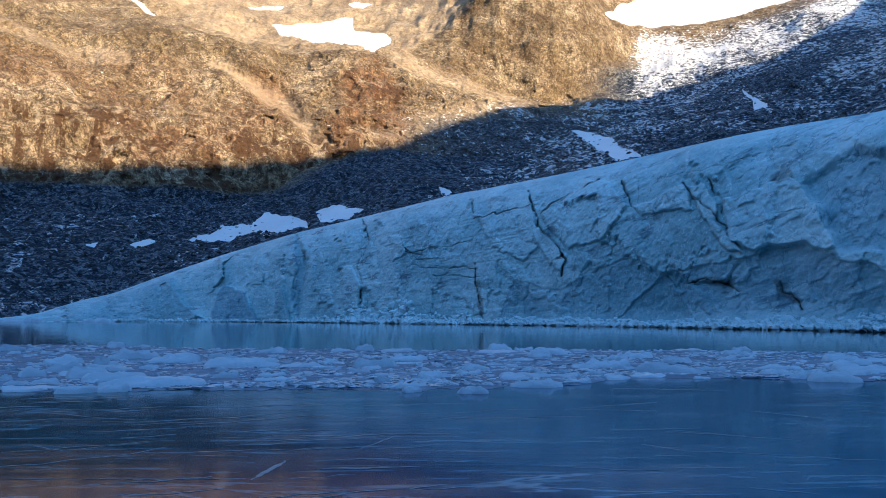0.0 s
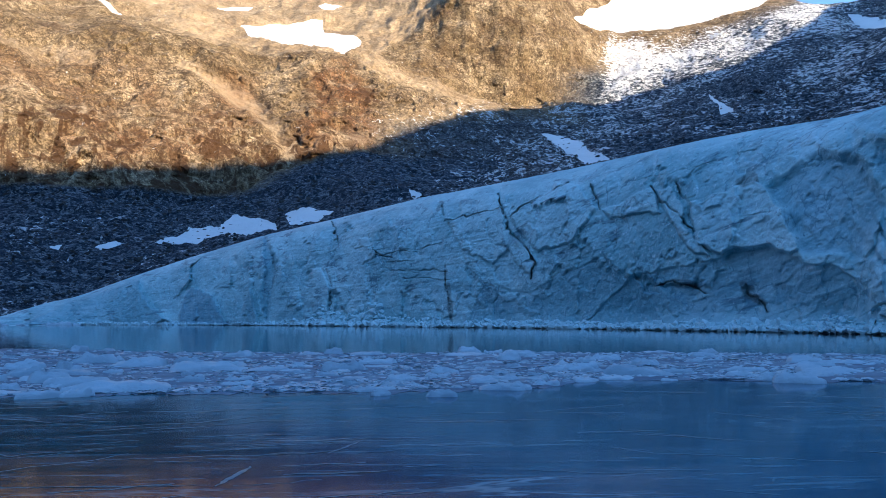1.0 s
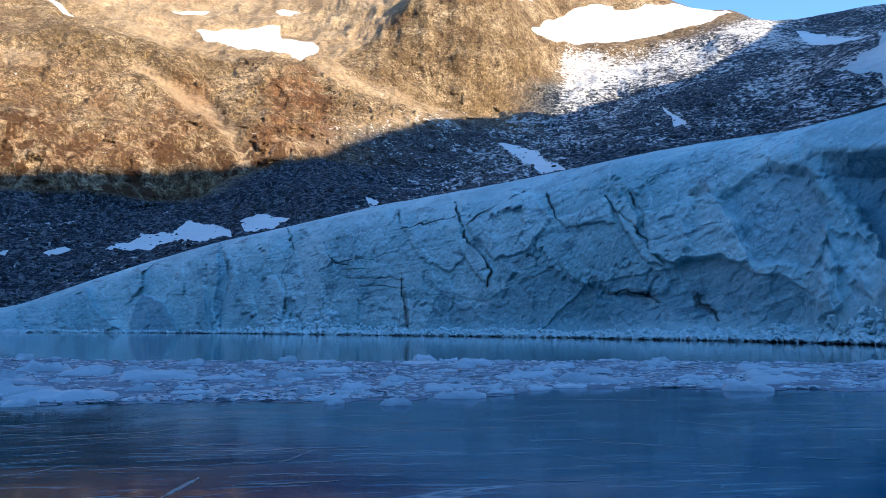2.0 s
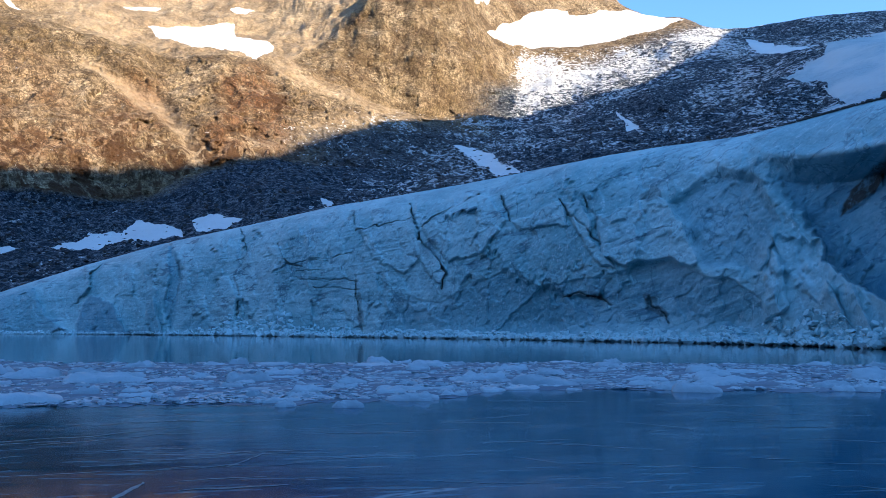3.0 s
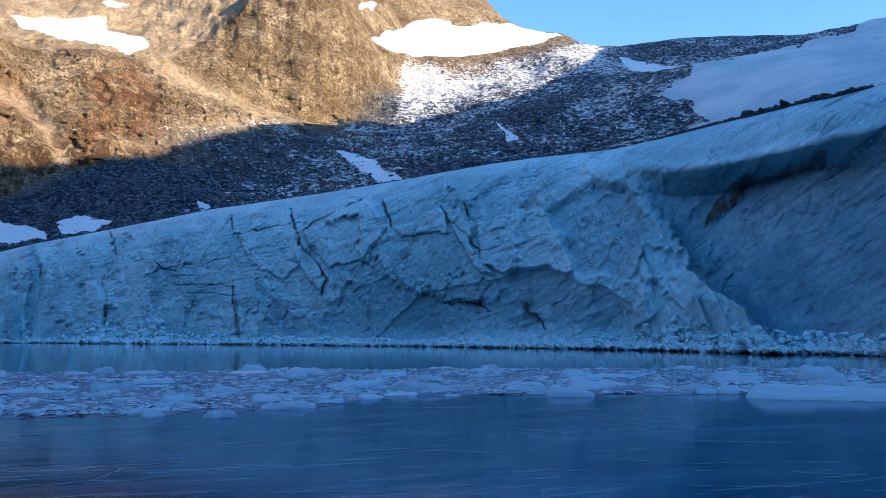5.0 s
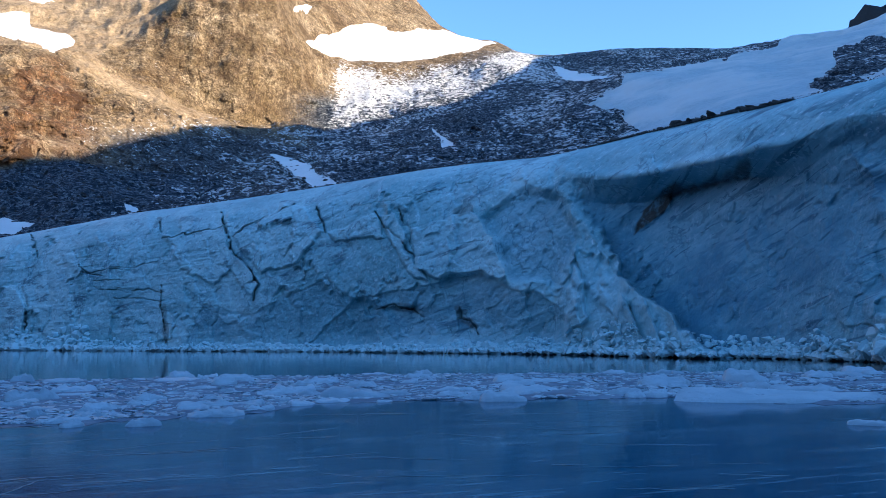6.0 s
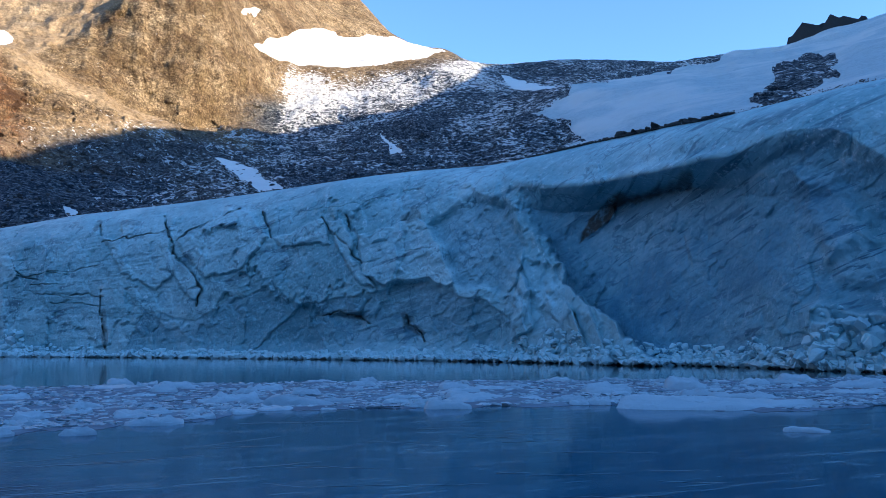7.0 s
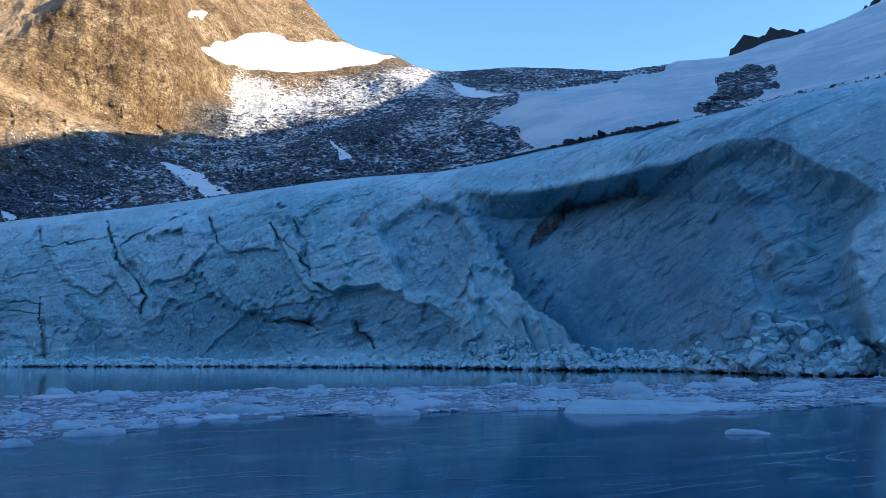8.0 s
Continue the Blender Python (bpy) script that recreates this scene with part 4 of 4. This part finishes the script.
    topZ.append(crest_z + d * 0.035 - 0.02 * k)
tr, tz = np.array(topR), np.array(topZ)
ta = np.repeat(gaz[None, :], len(tr), 0)
tx, ty = tr * np.sin(np.radians(ta)), tr * np.cos(np.radians(ta))
tz = tz + 0.25 * fbm(tx, ty, tz, 5, 3, 0.5, 240) - 0.3
GX, GY, GZ = np.vstack([gX, tx]), np.vstack([gY, ty]), np.vstack([gZ, tz])
pad = lambda a, v: np.vstack([a, np.full(tx.shape, v)])
looks = {"grey": pad(grey, 0.1), "dirt_shade": pad(dirt_shade, 0.0), "snow": pad(snowy, 0.5), "run": np.vstack([gU, np.repeat(run[None, :], len(tr), 0)]), "dip": np.vstack([dip, np.repeat(dip[-1:], len(tr), 0) + tz - tz[:1]]), "far": pad(far, 0.3), "fresh": pad(fresh, 0.0)}
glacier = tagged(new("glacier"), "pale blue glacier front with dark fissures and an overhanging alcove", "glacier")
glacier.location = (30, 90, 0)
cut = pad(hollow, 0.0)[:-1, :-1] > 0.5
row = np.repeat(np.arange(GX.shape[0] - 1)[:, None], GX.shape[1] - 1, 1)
for piece, keep, text in (("ice_face", ~cut & (row < len(V) - 1), "fissured pale blue ice wall"), ("alcove", cut & (row < len(V) - 1), "streaked hollow with painted grey shade under an ice overhang"),
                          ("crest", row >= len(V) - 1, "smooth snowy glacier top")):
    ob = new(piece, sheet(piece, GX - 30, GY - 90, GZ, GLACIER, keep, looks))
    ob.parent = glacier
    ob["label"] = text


# ---- lake ----
def ring_sheet(name, inner, outer, z, material, az0=-75, az1=125, na=200, nr=40, relief=0.0):
    a = np.linspace(az0, az1, na)[None, :]
    u = np.linspace(0, 1, nr)[:, None]
    r0, r1 = inner(a), outer(a)
    r = r0 + (r1 - r0) * u
    a = a + 0 * r
    x, y = r * np.sin(np.radians(a)), r * np.cos(np.radians(a))
    rim = step(0.0, 0.04, u) * step(1.0, 0.97, u)
    zz = z + rim * relief * (0.5 + fbm(x * 0.6, y, x * 0, 0.9, 4, 0.6, 300)) if relief else z + 0 * x
    return sheet(name, x, y, zz, material)


NEAR = [(-80, 26), (-50, 24), (-27.7, 21.4), (-18, 20.2), (-3.3, 19.2), (3, 19.6), (8.2, 20.2), (13.4, 23.5), (19, 23), (27, 23.4), (36, 24.3), (41, 23.0), (46.6, 23.1), (50, 25), (55, 28.5), (70, 33), (125, 40)]
FAR = [(-80, 75), (-50, 66), (-27.8, 57), (-14.5, 43.5), (0.6, 39), (15, 38.8), (28, 38.8), (43, 40.5), (50, 44), (55, 49), (70, 46), (125, 44)]
near_edge = lambda a: soft_line(NEAR, a, 0.6) + 0.5 * vnoise(a * 0.9, a * 0, a * 0, 7) + 0.25 * vnoise(a * 3.1, a * 0, a * 0, 8)
far_edge = lambda a: soft_line(FAR, a, 0.6) + 1.2 * vnoise(a * 0.7, a * 0, a * 0, 9)
bm = bmesh.new()
bmesh.ops.create_circle(bm, cap_ends=True, segments=96, radius=380)
me = bpy.data.meshes.new("water")
bm.to_mesh(me)
bm.free()
me.materials.append(WATER)
tagged(new("water", me), "still blue meltwater mirroring the glacier", "lake", kind="structure").location.z = -0.03
lake_ice = tagged(new("lake_ice", ring_sheet("lake_ice", lambda a: 0 * a + 0.05, lambda a: near_edge(a) + 0.4, 0.0, LAKE_ICE, -180, 180, 360, 30)), "smooth dark lake ice with pale cracks", "ice", kind="structure")
tagged(new("slush", ring_sheet("slush", near_edge, far_edge, 0.004, SLUSH, -75, 110, 700, 160, 0.07)), "crust of refrozen brash ice across the lake", "ice", kind="stuff")


def chunk_mesh(name, seed, material, flat=1.0, points=14, rough=0.35):
    rnd = random.Random(seed)
    bm = bmesh.new()
    for _ in range(points):
        v = Vector((rnd.gauss(0, 1), rnd.gauss(0, 1), rnd.gauss(0, 1))).normalized() * (1 - rough * rnd.random())
        bm.verts.new((v.x, v.y, v.z * flat))
    r = bmesh.ops.convex_hull(bm, input=bm.verts)
    bmesh.ops.delete(bm, geom=[g for g in r["geom_interior"] if isinstance(g, bmesh.types.BMVert)], context="VERTS")
    me = bpy.data.meshes.new(name)
    bm.to_mesh(me)
    bm.free()
    me.materials.append(material)
    return me


def lump_mesh(name, seed, material):
    """A melted, lumpy piece of ice, flat below, one unit across and one high."""
    rnd = random.Random(seed)
    na, nr = 22, 7
    ph = [rnd.uniform(0, 6.28) for _ in range(6)]
    lean = rnd.uniform(-0.45, 0.45)
    verts, faces = [], []
    for i in range(nr + 1):
        u = i / nr
        for j in range(na):
            a = 6.2832 * j / na
            edge = 1 + 0.16 * math.sin(2 * a + ph[0]) + 0.13 * math.sin(3 * a + ph[1]) + 0.08 * math.sin(5 * a + ph[2]) + 0.05 * math.sin(9 * a + ph[3])
            r = 0.5 * edge * (1 - u ** 1.5 * (0.5 + 0.5 * u ** 2)) * (1 - 0.1 * u)
            x, y = r * math.cos(a), r * math.sin(a)
            n = noise.noise(Vector((x * 3.5 + seed, y * 3.5, seed * 0.7))) + 0.5 * noise.noise(Vector((x * 8 + seed, y * 8, 3.0)))
            z = min(1.0, 2.2 * u) ** 0.7 * (0.82 + lean * 1.5 * x + 0.85 * n) + 0.1 * u
            verts.append((x * (1 + 0.08 * n), y * (1 + 0.08 * n), max(z, 0) - (0.25 if i == 0 else 0)))
    for i in range(nr):
        for j in range(na):
            k = (j + 1) % na
            faces.append((i * na + j, i * na + k, (i + 1) * na + k, (i + 1) * na + j))
    return mesh_from(name, verts, faces, material)


LUMPS = [lump_mesh("ice_floe", 400 + k, ICE) for k in range(16)]
rnd = random.Random(5)


def floe(az, r, wide, deep, high, seed, label):
    ob = new("ice_floe", LUMPS[seed % len(LUMPS)])
    ob.matrix_basis = pose(r * math.sin(radians(az)), r * math.cos(radians(az)), 0.01, 0, 0, -az + rnd.choice((0, 180)) + rnd.uniform(-12, 12)) @ Matrix.Diagonal((wide, deep, high * 0.62, 1))
    return tagged(ob, label, "ice floe", "ice floes on the lake")


# azimuth, range, width, depth and height of the larger pieces
FLOES_A = [(47.1, 18.1, 0.74, 0.41, 0.1), (1.9, 18.2, 0.63, 0.35, 0.17), (-2.2, 18.6, 0.5, 0.27, 0.13), (6.0, 19.8, 0.96, 0.53, 0.15), (-23.3, 20.5, 0.9, 0.5, 0.17), (-1.5, 21.1, 0.47, 0.26, 0.16), (-4.1, 21.2, 0.41, 0.23, 0.19), (-19.0, 21.6, 2.8, 1.12, 0.29), (-10.4, 21.6, 0.33, 0.18, 0.14), (-26.1, 21.8, 1.54, 0.85, 0.12), (-11.3, 21.9, 0.98, 0.54, 0.16), (5.8, 22.4, 1.34, 0.73, 0.21), (25.0, 22.9, 1.1, 0.6, 0.24), (-14.4, 23.2, 0.77, 0.43, 0.28), (-21.3, 23.5, 1.6, 0.88, 0.31), (41.2, 24.0, 5.27, 2.11, 0.39), (15.2, 24.5, 1.75, 0.96, 0.32), (21.3, 24.5, 0.77, 0.42, 0.19)]
FLOES_B = [(-27.4, 24.7, 0.33, 0.18, 0.23), (2.1, 25.2, 0.76, 0.42, 0.27), (17.6, 25.2, 0.91, 0.5, 0.19), (48.0, 25.5, 0.91, 0.5, 0.11), (-7.5, 25.9, 0.64, 0.35, 0.14), (26.3, 25.9, 1.55, 0.85, 0.23), (-26.0, 26.0, 0.82, 0.45, 0.37), (26.4, 26.7, 1.91, 1.05, 0.3), (21.6, 27.0, 1.24, 0.68, 0.18), (43.7, 27.4, 1.76, 0.97, 0.28), (-13.2, 28.2, 2.16, 1.19, 0.33), (-19.2, 28.3, 0.68, 0.38, 0.2), (-2.4, 28.5, 0.95, 0.52, 0.11), (54.0, 28.7, 1.17, 0.64, 0.16), (25.5, 29.3, 1.27, 0.7, 0.26), (15.5, 29.7, 1.01, 0.56, 0.27), (35.1, 29.7, 1.93, 1.06, 0.42), (-21.3, 30.3, 0.45, 0.25, 0.22)]
FLOES_C = [(-22.1, 30.5, 0.53, 0.29, 0.42), (49.8, 31.3, 1.69, 0.93, 0.21), (-17.7, 31.5, 1.74, 0.95, 0.41), (52.8, 32.0, 0.6, 0.33, 0.24), (-24.2, 32.4, 1.51, 0.83, 0.39), (50.2, 35.1, 1.99, 1.09, 0.44), (-20.4, 35.3, 1.53, 0.84, 0.52), (24.9, 35.6, 0.86, 0.47, 0.19), (7.4, 35.7, 1.43, 0.79, 0.28), (3.6, 36.4, 2.27, 1.25, 0.2), (9.0, 36.6, 0.98, 0.54, 0.22), (5.1, 36.9, 0.47, 0.26, 0.28), (46.1, 37.5, 1.63, 0.89, 0.22), (19.4, 38.5, 0.8, 0.44, 0.28), (-5.3, 39.0, 1.04, 0.57, 0.38), (-27.2, 46.6, 1.16, 0.64, 0.4), (-21.3, 47.5, 0.89, 0.49, 0.42)]
for k, (a, r, w, d, h) in enumerate(FLOES_A + FLOES_B + FLOES_C):
    floe(a, r, w, d, h, k, "long pale slab of floating glacier ice" if w > 2 else "rounded white block of glacier ice frozen into the lake" if h > 0.4 else "low pale lump of glacier ice frozen into the lake")
for k in range(240):
    a = rnd.uniform(-34, 62)
    lo, hi = float(near_edge(np.array([a]))[0]), float(far_edge(np.array([a]))[0])
    r = lo + (hi - lo) * rnd.random() ** 1.3
    w = rnd.uniform(0.2, 0.5) * (1 + 1.6 * rnd.random() ** 3) * (0.7 + r / 55)
    floe(a, r, w, w * rnd.uniform(0.5, 0.9), w * rnd.uniform(0.12, 0.36), k + 3, "small pale fragment of ice in frozen slush")

for k in range(26):
    a = rnd.uniform(-31, -20)
    r = float(shore_range(np.array([a]))[0]) - rnd.uniform(0.5, 7)
    w = rnd.uniform(1.2, 5.5)
    floe(a, r, w, w * 0.6, rnd.uniform(0.3, 1.3), k, "pale ice lump stranded beside the thin glacier edge")

# pale healed cracks in the lake ice: ends on the ice and width
SEAMS = [((2.41, 12.36), (3.8, 12.55), 0.05), ((3.32, 12.32), (4.71, 11.24), 0.04), ((2.55, 11.03), (2.99, 10.48), 0.03), ((2.99, 10.48), (4.2, 10.15), 0.035), ((5.26, 14.73), (6.12, 13.52), 0.05),
         ((2.97, 8.29), (3.5, 8.02), 0.03), ((-7.46, 15.14), (-5.09, 13.84), 0.07), ((-5.5, 13.64), (-4.3, 13.74), 0.05), ((-6.21, 11.88), (-5.26, 11.85), 0.05), ((-4.82, 10.77), (-3.93, 11.44), 0.05),
         ((-5.37, 11.15), (-4.8, 10.73), 0.04), ((-3.09, 10.37), (-2.37, 10.23), 0.04), ((-1.52, 9.93), (-0.54, 10.1), 0.09), ((-1.4, 9.39), (-0.27, 9.53), 0.14), ((-2.0, 8.81), (-1.85, 9.94), 0.13)]
SEAMS += [((-3.14, 11.83), (-1.72, 11.57), 0.05), ((-4.63, 8.88), (-2.06, 8.9), 0.06), ((-1.05, 10.78), (-0.68, 11.9), 0.06), ((2.15, 15.05), (4.05, 16.2), 0.04)]
for k in range(76):
    a, r = (rnd.uniform(-30, 58) if k % 2 else rnd.uniform(-31, 2)), rnd.uniform(7, 20)
    x, y, long = r * math.sin(radians(a)), r * math.cos(radians(a)), rnd.uniform(0.3, 1.0) * (1 + 1.5 * rnd.random() ** 2) * r / 9
    turn = radians(-a * 0.8 + rnd.uniform(-14, 14))
    SEAMS.append(((x, y), (x + long * math.cos(turn), y + long * math.sin(turn)), rnd.uniform(0.02, 0.06) * (1.5 if a < -2 else 1) * r / 10))
for k, (p, q, wide) in enumerate(SEAMS):
    n = 14
    dx, dy = q[0] - p[0], q[1] - p[1]
    size = math.hypot(dx, dy)
    vs, fs = [], []
    for i in range(n + 1):
        u = i / n
        wob = (0.05 if k < 19 else 0.11) * size * (noise.noise(Vector((u * 3, k * 3.7, 0))) + 0.4 * noise.noise(Vector((u * 9, k * 3.7, 5))))
        x, y = p[0] + dx * u - dy / size * wob, p[1] + dy * u + dx / size * wob
        h = wide * 0.36 * (0.15 + math.sin(math.pi * min(max(u, 0.02), 0.98)) ** 0.6) * (0.7 + 0.6 * noise.noise(Vector((u * 12, k * 1.3, 9))))
        vs += [(x + dy / size * h, y - dx / size * h, 0.003), (x, y, 0.006), (x - dy / size * h, y + dx / size * h, 0.003)]
        if i:
            b0 = 3 * (i - 1)
            fs += [(b0, b0 + 1, b0 + 4, b0 + 3), (b0 + 1, b0 + 2, b0 + 5, b0 + 4)]
    ob = new("ice_crack", mesh_from("ice_crack", vs, fs, FROST))
    ob.parent = lake_ice


def scatter(name, count, place, size, seed, material, flat, label, category, points=9):
    """Many loose fragments joined into one."""
    rnd = random.Random(seed)
    kinds = []
    for k in range(8):
        me = chunk_mesh(name, seed + k, material, flat, points)
        v = np.array([p.co[:] for p in me.vertices])
        f = [tuple(p.vertices) for p in me.polygons]
        kinds.append((v, np.array([t for t in f if len(t) == 3])))
        bpy.data.meshes.remove(me)
    vs, fs, n = [], [], 0
    for k in range(count):
        got = place(rnd)
        if got is None:
            continue
        p, s = got
        v, f = kinds[k % 8]
        a = rnd.uniform(0, 6.283)
        m = np.array([[math.cos(a), -math.sin(a), 0], [math.sin(a), math.cos(a), 0], [0, 0, 1]])
        vs.append((v * np.array([1, rnd.uniform(0.5, 1), rnd.uniform(0.6, 1.2)]) * s) @ m.T + np.array(p))
        fs.append(f + n)
        n += len(v)
    ob = new(name, mesh_from(name, np.vstack(vs), np.vstack(fs), material, False))
    return tagged(ob, label, category, kind="stuff")


def on_slush(rnd):
    a = rnd.uniform(-34, 62)
    lo, hi = float(np.interp(a, [p[0] for p in NEAR], [p[1] for p in NEAR])), float(np.interp(a, [p[0] for p in FAR], [p[1] for p in FAR]))
    r = lo + 0.3 + (hi - lo - 0.3) * rnd.random() ** 1.4
    return (r * math.sin(radians(a)), r * math.cos(radians(a)), 0.03), 0.06 + 0.2 * rnd.random() ** 2.2 * (0.5 + r / 40)


scatter("brash_ice", 15000, on_slush, 1, 500, ICE, 0.3, "fine pale brash ice frozen together", "ice")




def at_foot(rnd):
    a = rnd.uniform(-22, 60)
    c = int(np.argmin(np.abs(gaz - a)))
    amount = float(np.interp(a, [-22, -9, -6, -1, 1, 4, 20, 27, 30, 38, 44, 50, 56, 60], [0.3, 0.4, 2.2, 2.2, 0.8, 0.5, 0.55, 0.8, 1.6, 1.3, 0.8, 1.0, 1.0, 1.0]))
    amount *= max(0.4, 0.85 + 0.8 * noise.noise(Vector((a * 0.7, 0.5, 1.5))))
    h = 0.2 + amount * rnd.random() ** 2 * 1.6
    s = (0.10 + 0.8 * rnd.random() ** 3) * (0.6 + 0.4 * amount) * (0.62 if base[c] < 85 else 1.0)
    r = float(np.interp(h, gZ[:, c], gR2[:, c])) - s * rnd.uniform(0.0, 0.6)
    return (r * math.sin(radians(a)), r * math.cos(radians(a)), h), s


scatter("ice_rubble", 7500, at_foot, 1, 520, RUBBLE, 0.8, "rubble of fallen ice along the foot of the glacier", "ice", 15)
BLOCKS = [chunk_mesh("ice_block", 600 + k, HEAP, 0.75, 22, 0.45) for k in range(8)]
for k in range(130):
    u, v = rnd.random(), rnd.random()
    a = 47.3 + 8.4 * u
    top = 4.0 * min(1, u * 6 + 0.2, (1 - u) * 1.4 + 0.1) * (0.8 + 0.4 * noise.noise(Vector((u * 6, 0.3, 2.0))))
    z = top * v
    c = int(np.argmin(np.abs(gaz - a)))
    r = float(np.interp(z, gZ[:, c], gR2[:, c])) - 0.1
    s = 0.22 + 0.6 * rnd.random() ** 2
    ob = new("ice_block", BLOCKS[k % 8])
    ob.matrix_basis = pose(r * math.sin(radians(a)), r * math.cos(radians(a)), z + 0.1, rnd.uniform(-40, 40), rnd.uniform(-40, 40), rnd.uniform(0, 360)) @ Matrix.Diagonal((s * rnd.uniform(0.9, 1.4), s * rnd.uniform(0.6, 1), s * rnd.uniform(0.7, 1.2), 1))
    tagged(ob, "pale block of ice fallen from the glacier face", "ice block", "fallen ice blocks")

# dark crags that break the snow along the ridge
for k, (a, e, wide, high) in enumerate(((50.5, 18.75, 88, 17), (45.0, 18.15, 56, 6), (56.1, 19.9, 20, 11), (42.6, 18.05, 40, 4))):
    r = 992
    me = lump_mesh("crag", 800 + k, CRAG)
    for v in me.vertices:
        n = noise.noise(Vector((v.co.x * 9, v.co.y * 4, k * 3.1))) + 0.6 * noise.noise(Vector((v.co.x * 23, v.co.y * 9, k * 1.7)))
        v.co = (v.co.x * 1.15, v.co.y, v.co.z * (1 + 0.35 * n))
    me.polygons.foreach_set("use_smooth", [False] * len(me.polygons))
    ob = new("crag", me)
    ob.matrix_basis = pose(r * math.sin(radians(a)), r * math.cos(radians(a)), EYE + r * math.tan(radians(e)) - 3, 0, 0, -a) @ Matrix.Diagonal((wide, 16, high, 1))
    tagged(ob, "dark rocky crag rising from the snowy ridge", "crag", "crags on the ridge")

# boulders carried on the glacier's crest
ROCKS = [chunk_mesh("boulder", 700 + k, STONE, 0.7, 14, 0.3) for k in range(8)]
for k in range(298):
    a = rnd.uniform(31.5, 44) if k < 190 else rnd.uniform(28, 61) if k < 250 else rnd.uniform(0, 28)
    c = int(np.argmin(np.abs(gaz - a)))
    s = (0.16 + 0.55 * rnd.random() ** 2.5) * (1.05 if 32.5 < a < 43 else 0.6)
    r = base[c] + setback[c] + rnd.uniform(-0.5, 1.2)
    ob = new("boulder", ROCKS[k % 8])
    ob.matrix_basis = pose(r * math.sin(radians(a)), r * math.cos(radians(a)), crest_z[c] + s * 0.25, rnd.uniform(-20, 20), rnd.uniform(-20, 20), rnd.uniform(0, 360)) @ Matrix.Diagonal((s * rnd.uniform(0.8, 1.9), s * rnd.uniform(0.6, 1), s * rnd.uniform(0.45, 0.95), 1))
    tagged(ob, "dark boulder resting on the glacier crest", "boulder", "boulders on the crest")



def on_crest(rnd):
    a = rnd.uniform(2, 60) if rnd.random() < 0.5 else rnd.uniform(30.5, 44)
    c = int(np.argmin(np.abs(gaz - a)))
    r = base[c] + setback[c] - rnd.random() ** 2 * 1.4
    s = (0.05 + 0.16 * rnd.random() ** 3) * base[c] / 75
    return (r * math.sin(radians(a)), r * math.cos(radians(a)), crest_z[c] - (base[c] + setback[c] - r) * 0.1), s


scatter("crest_gravel", 2600, on_crest, 1, 560, STONE, 0.7, "small dark stones strewn along the glacier crest", "stones", 9)

# loose boulders on the scree
free = np.argwhere((scree > 0.5) & (K > 0.12) & (K < 1.15) & (A > -33) & (A < 33))


def on_scree(rnd):
    i, j = free[rnd.randrange(len(free))]
    s = 0.35 + 1.5 * rnd.random() ** 5
    return (X[i, j], Y[i, j], Z[i, j] + s * 0.15), s


scatter("scree_boulders", 9000, on_scree, 1, 540, STONE, 0.75, "loose dark grey boulders covering the slope", "boulders", 10)
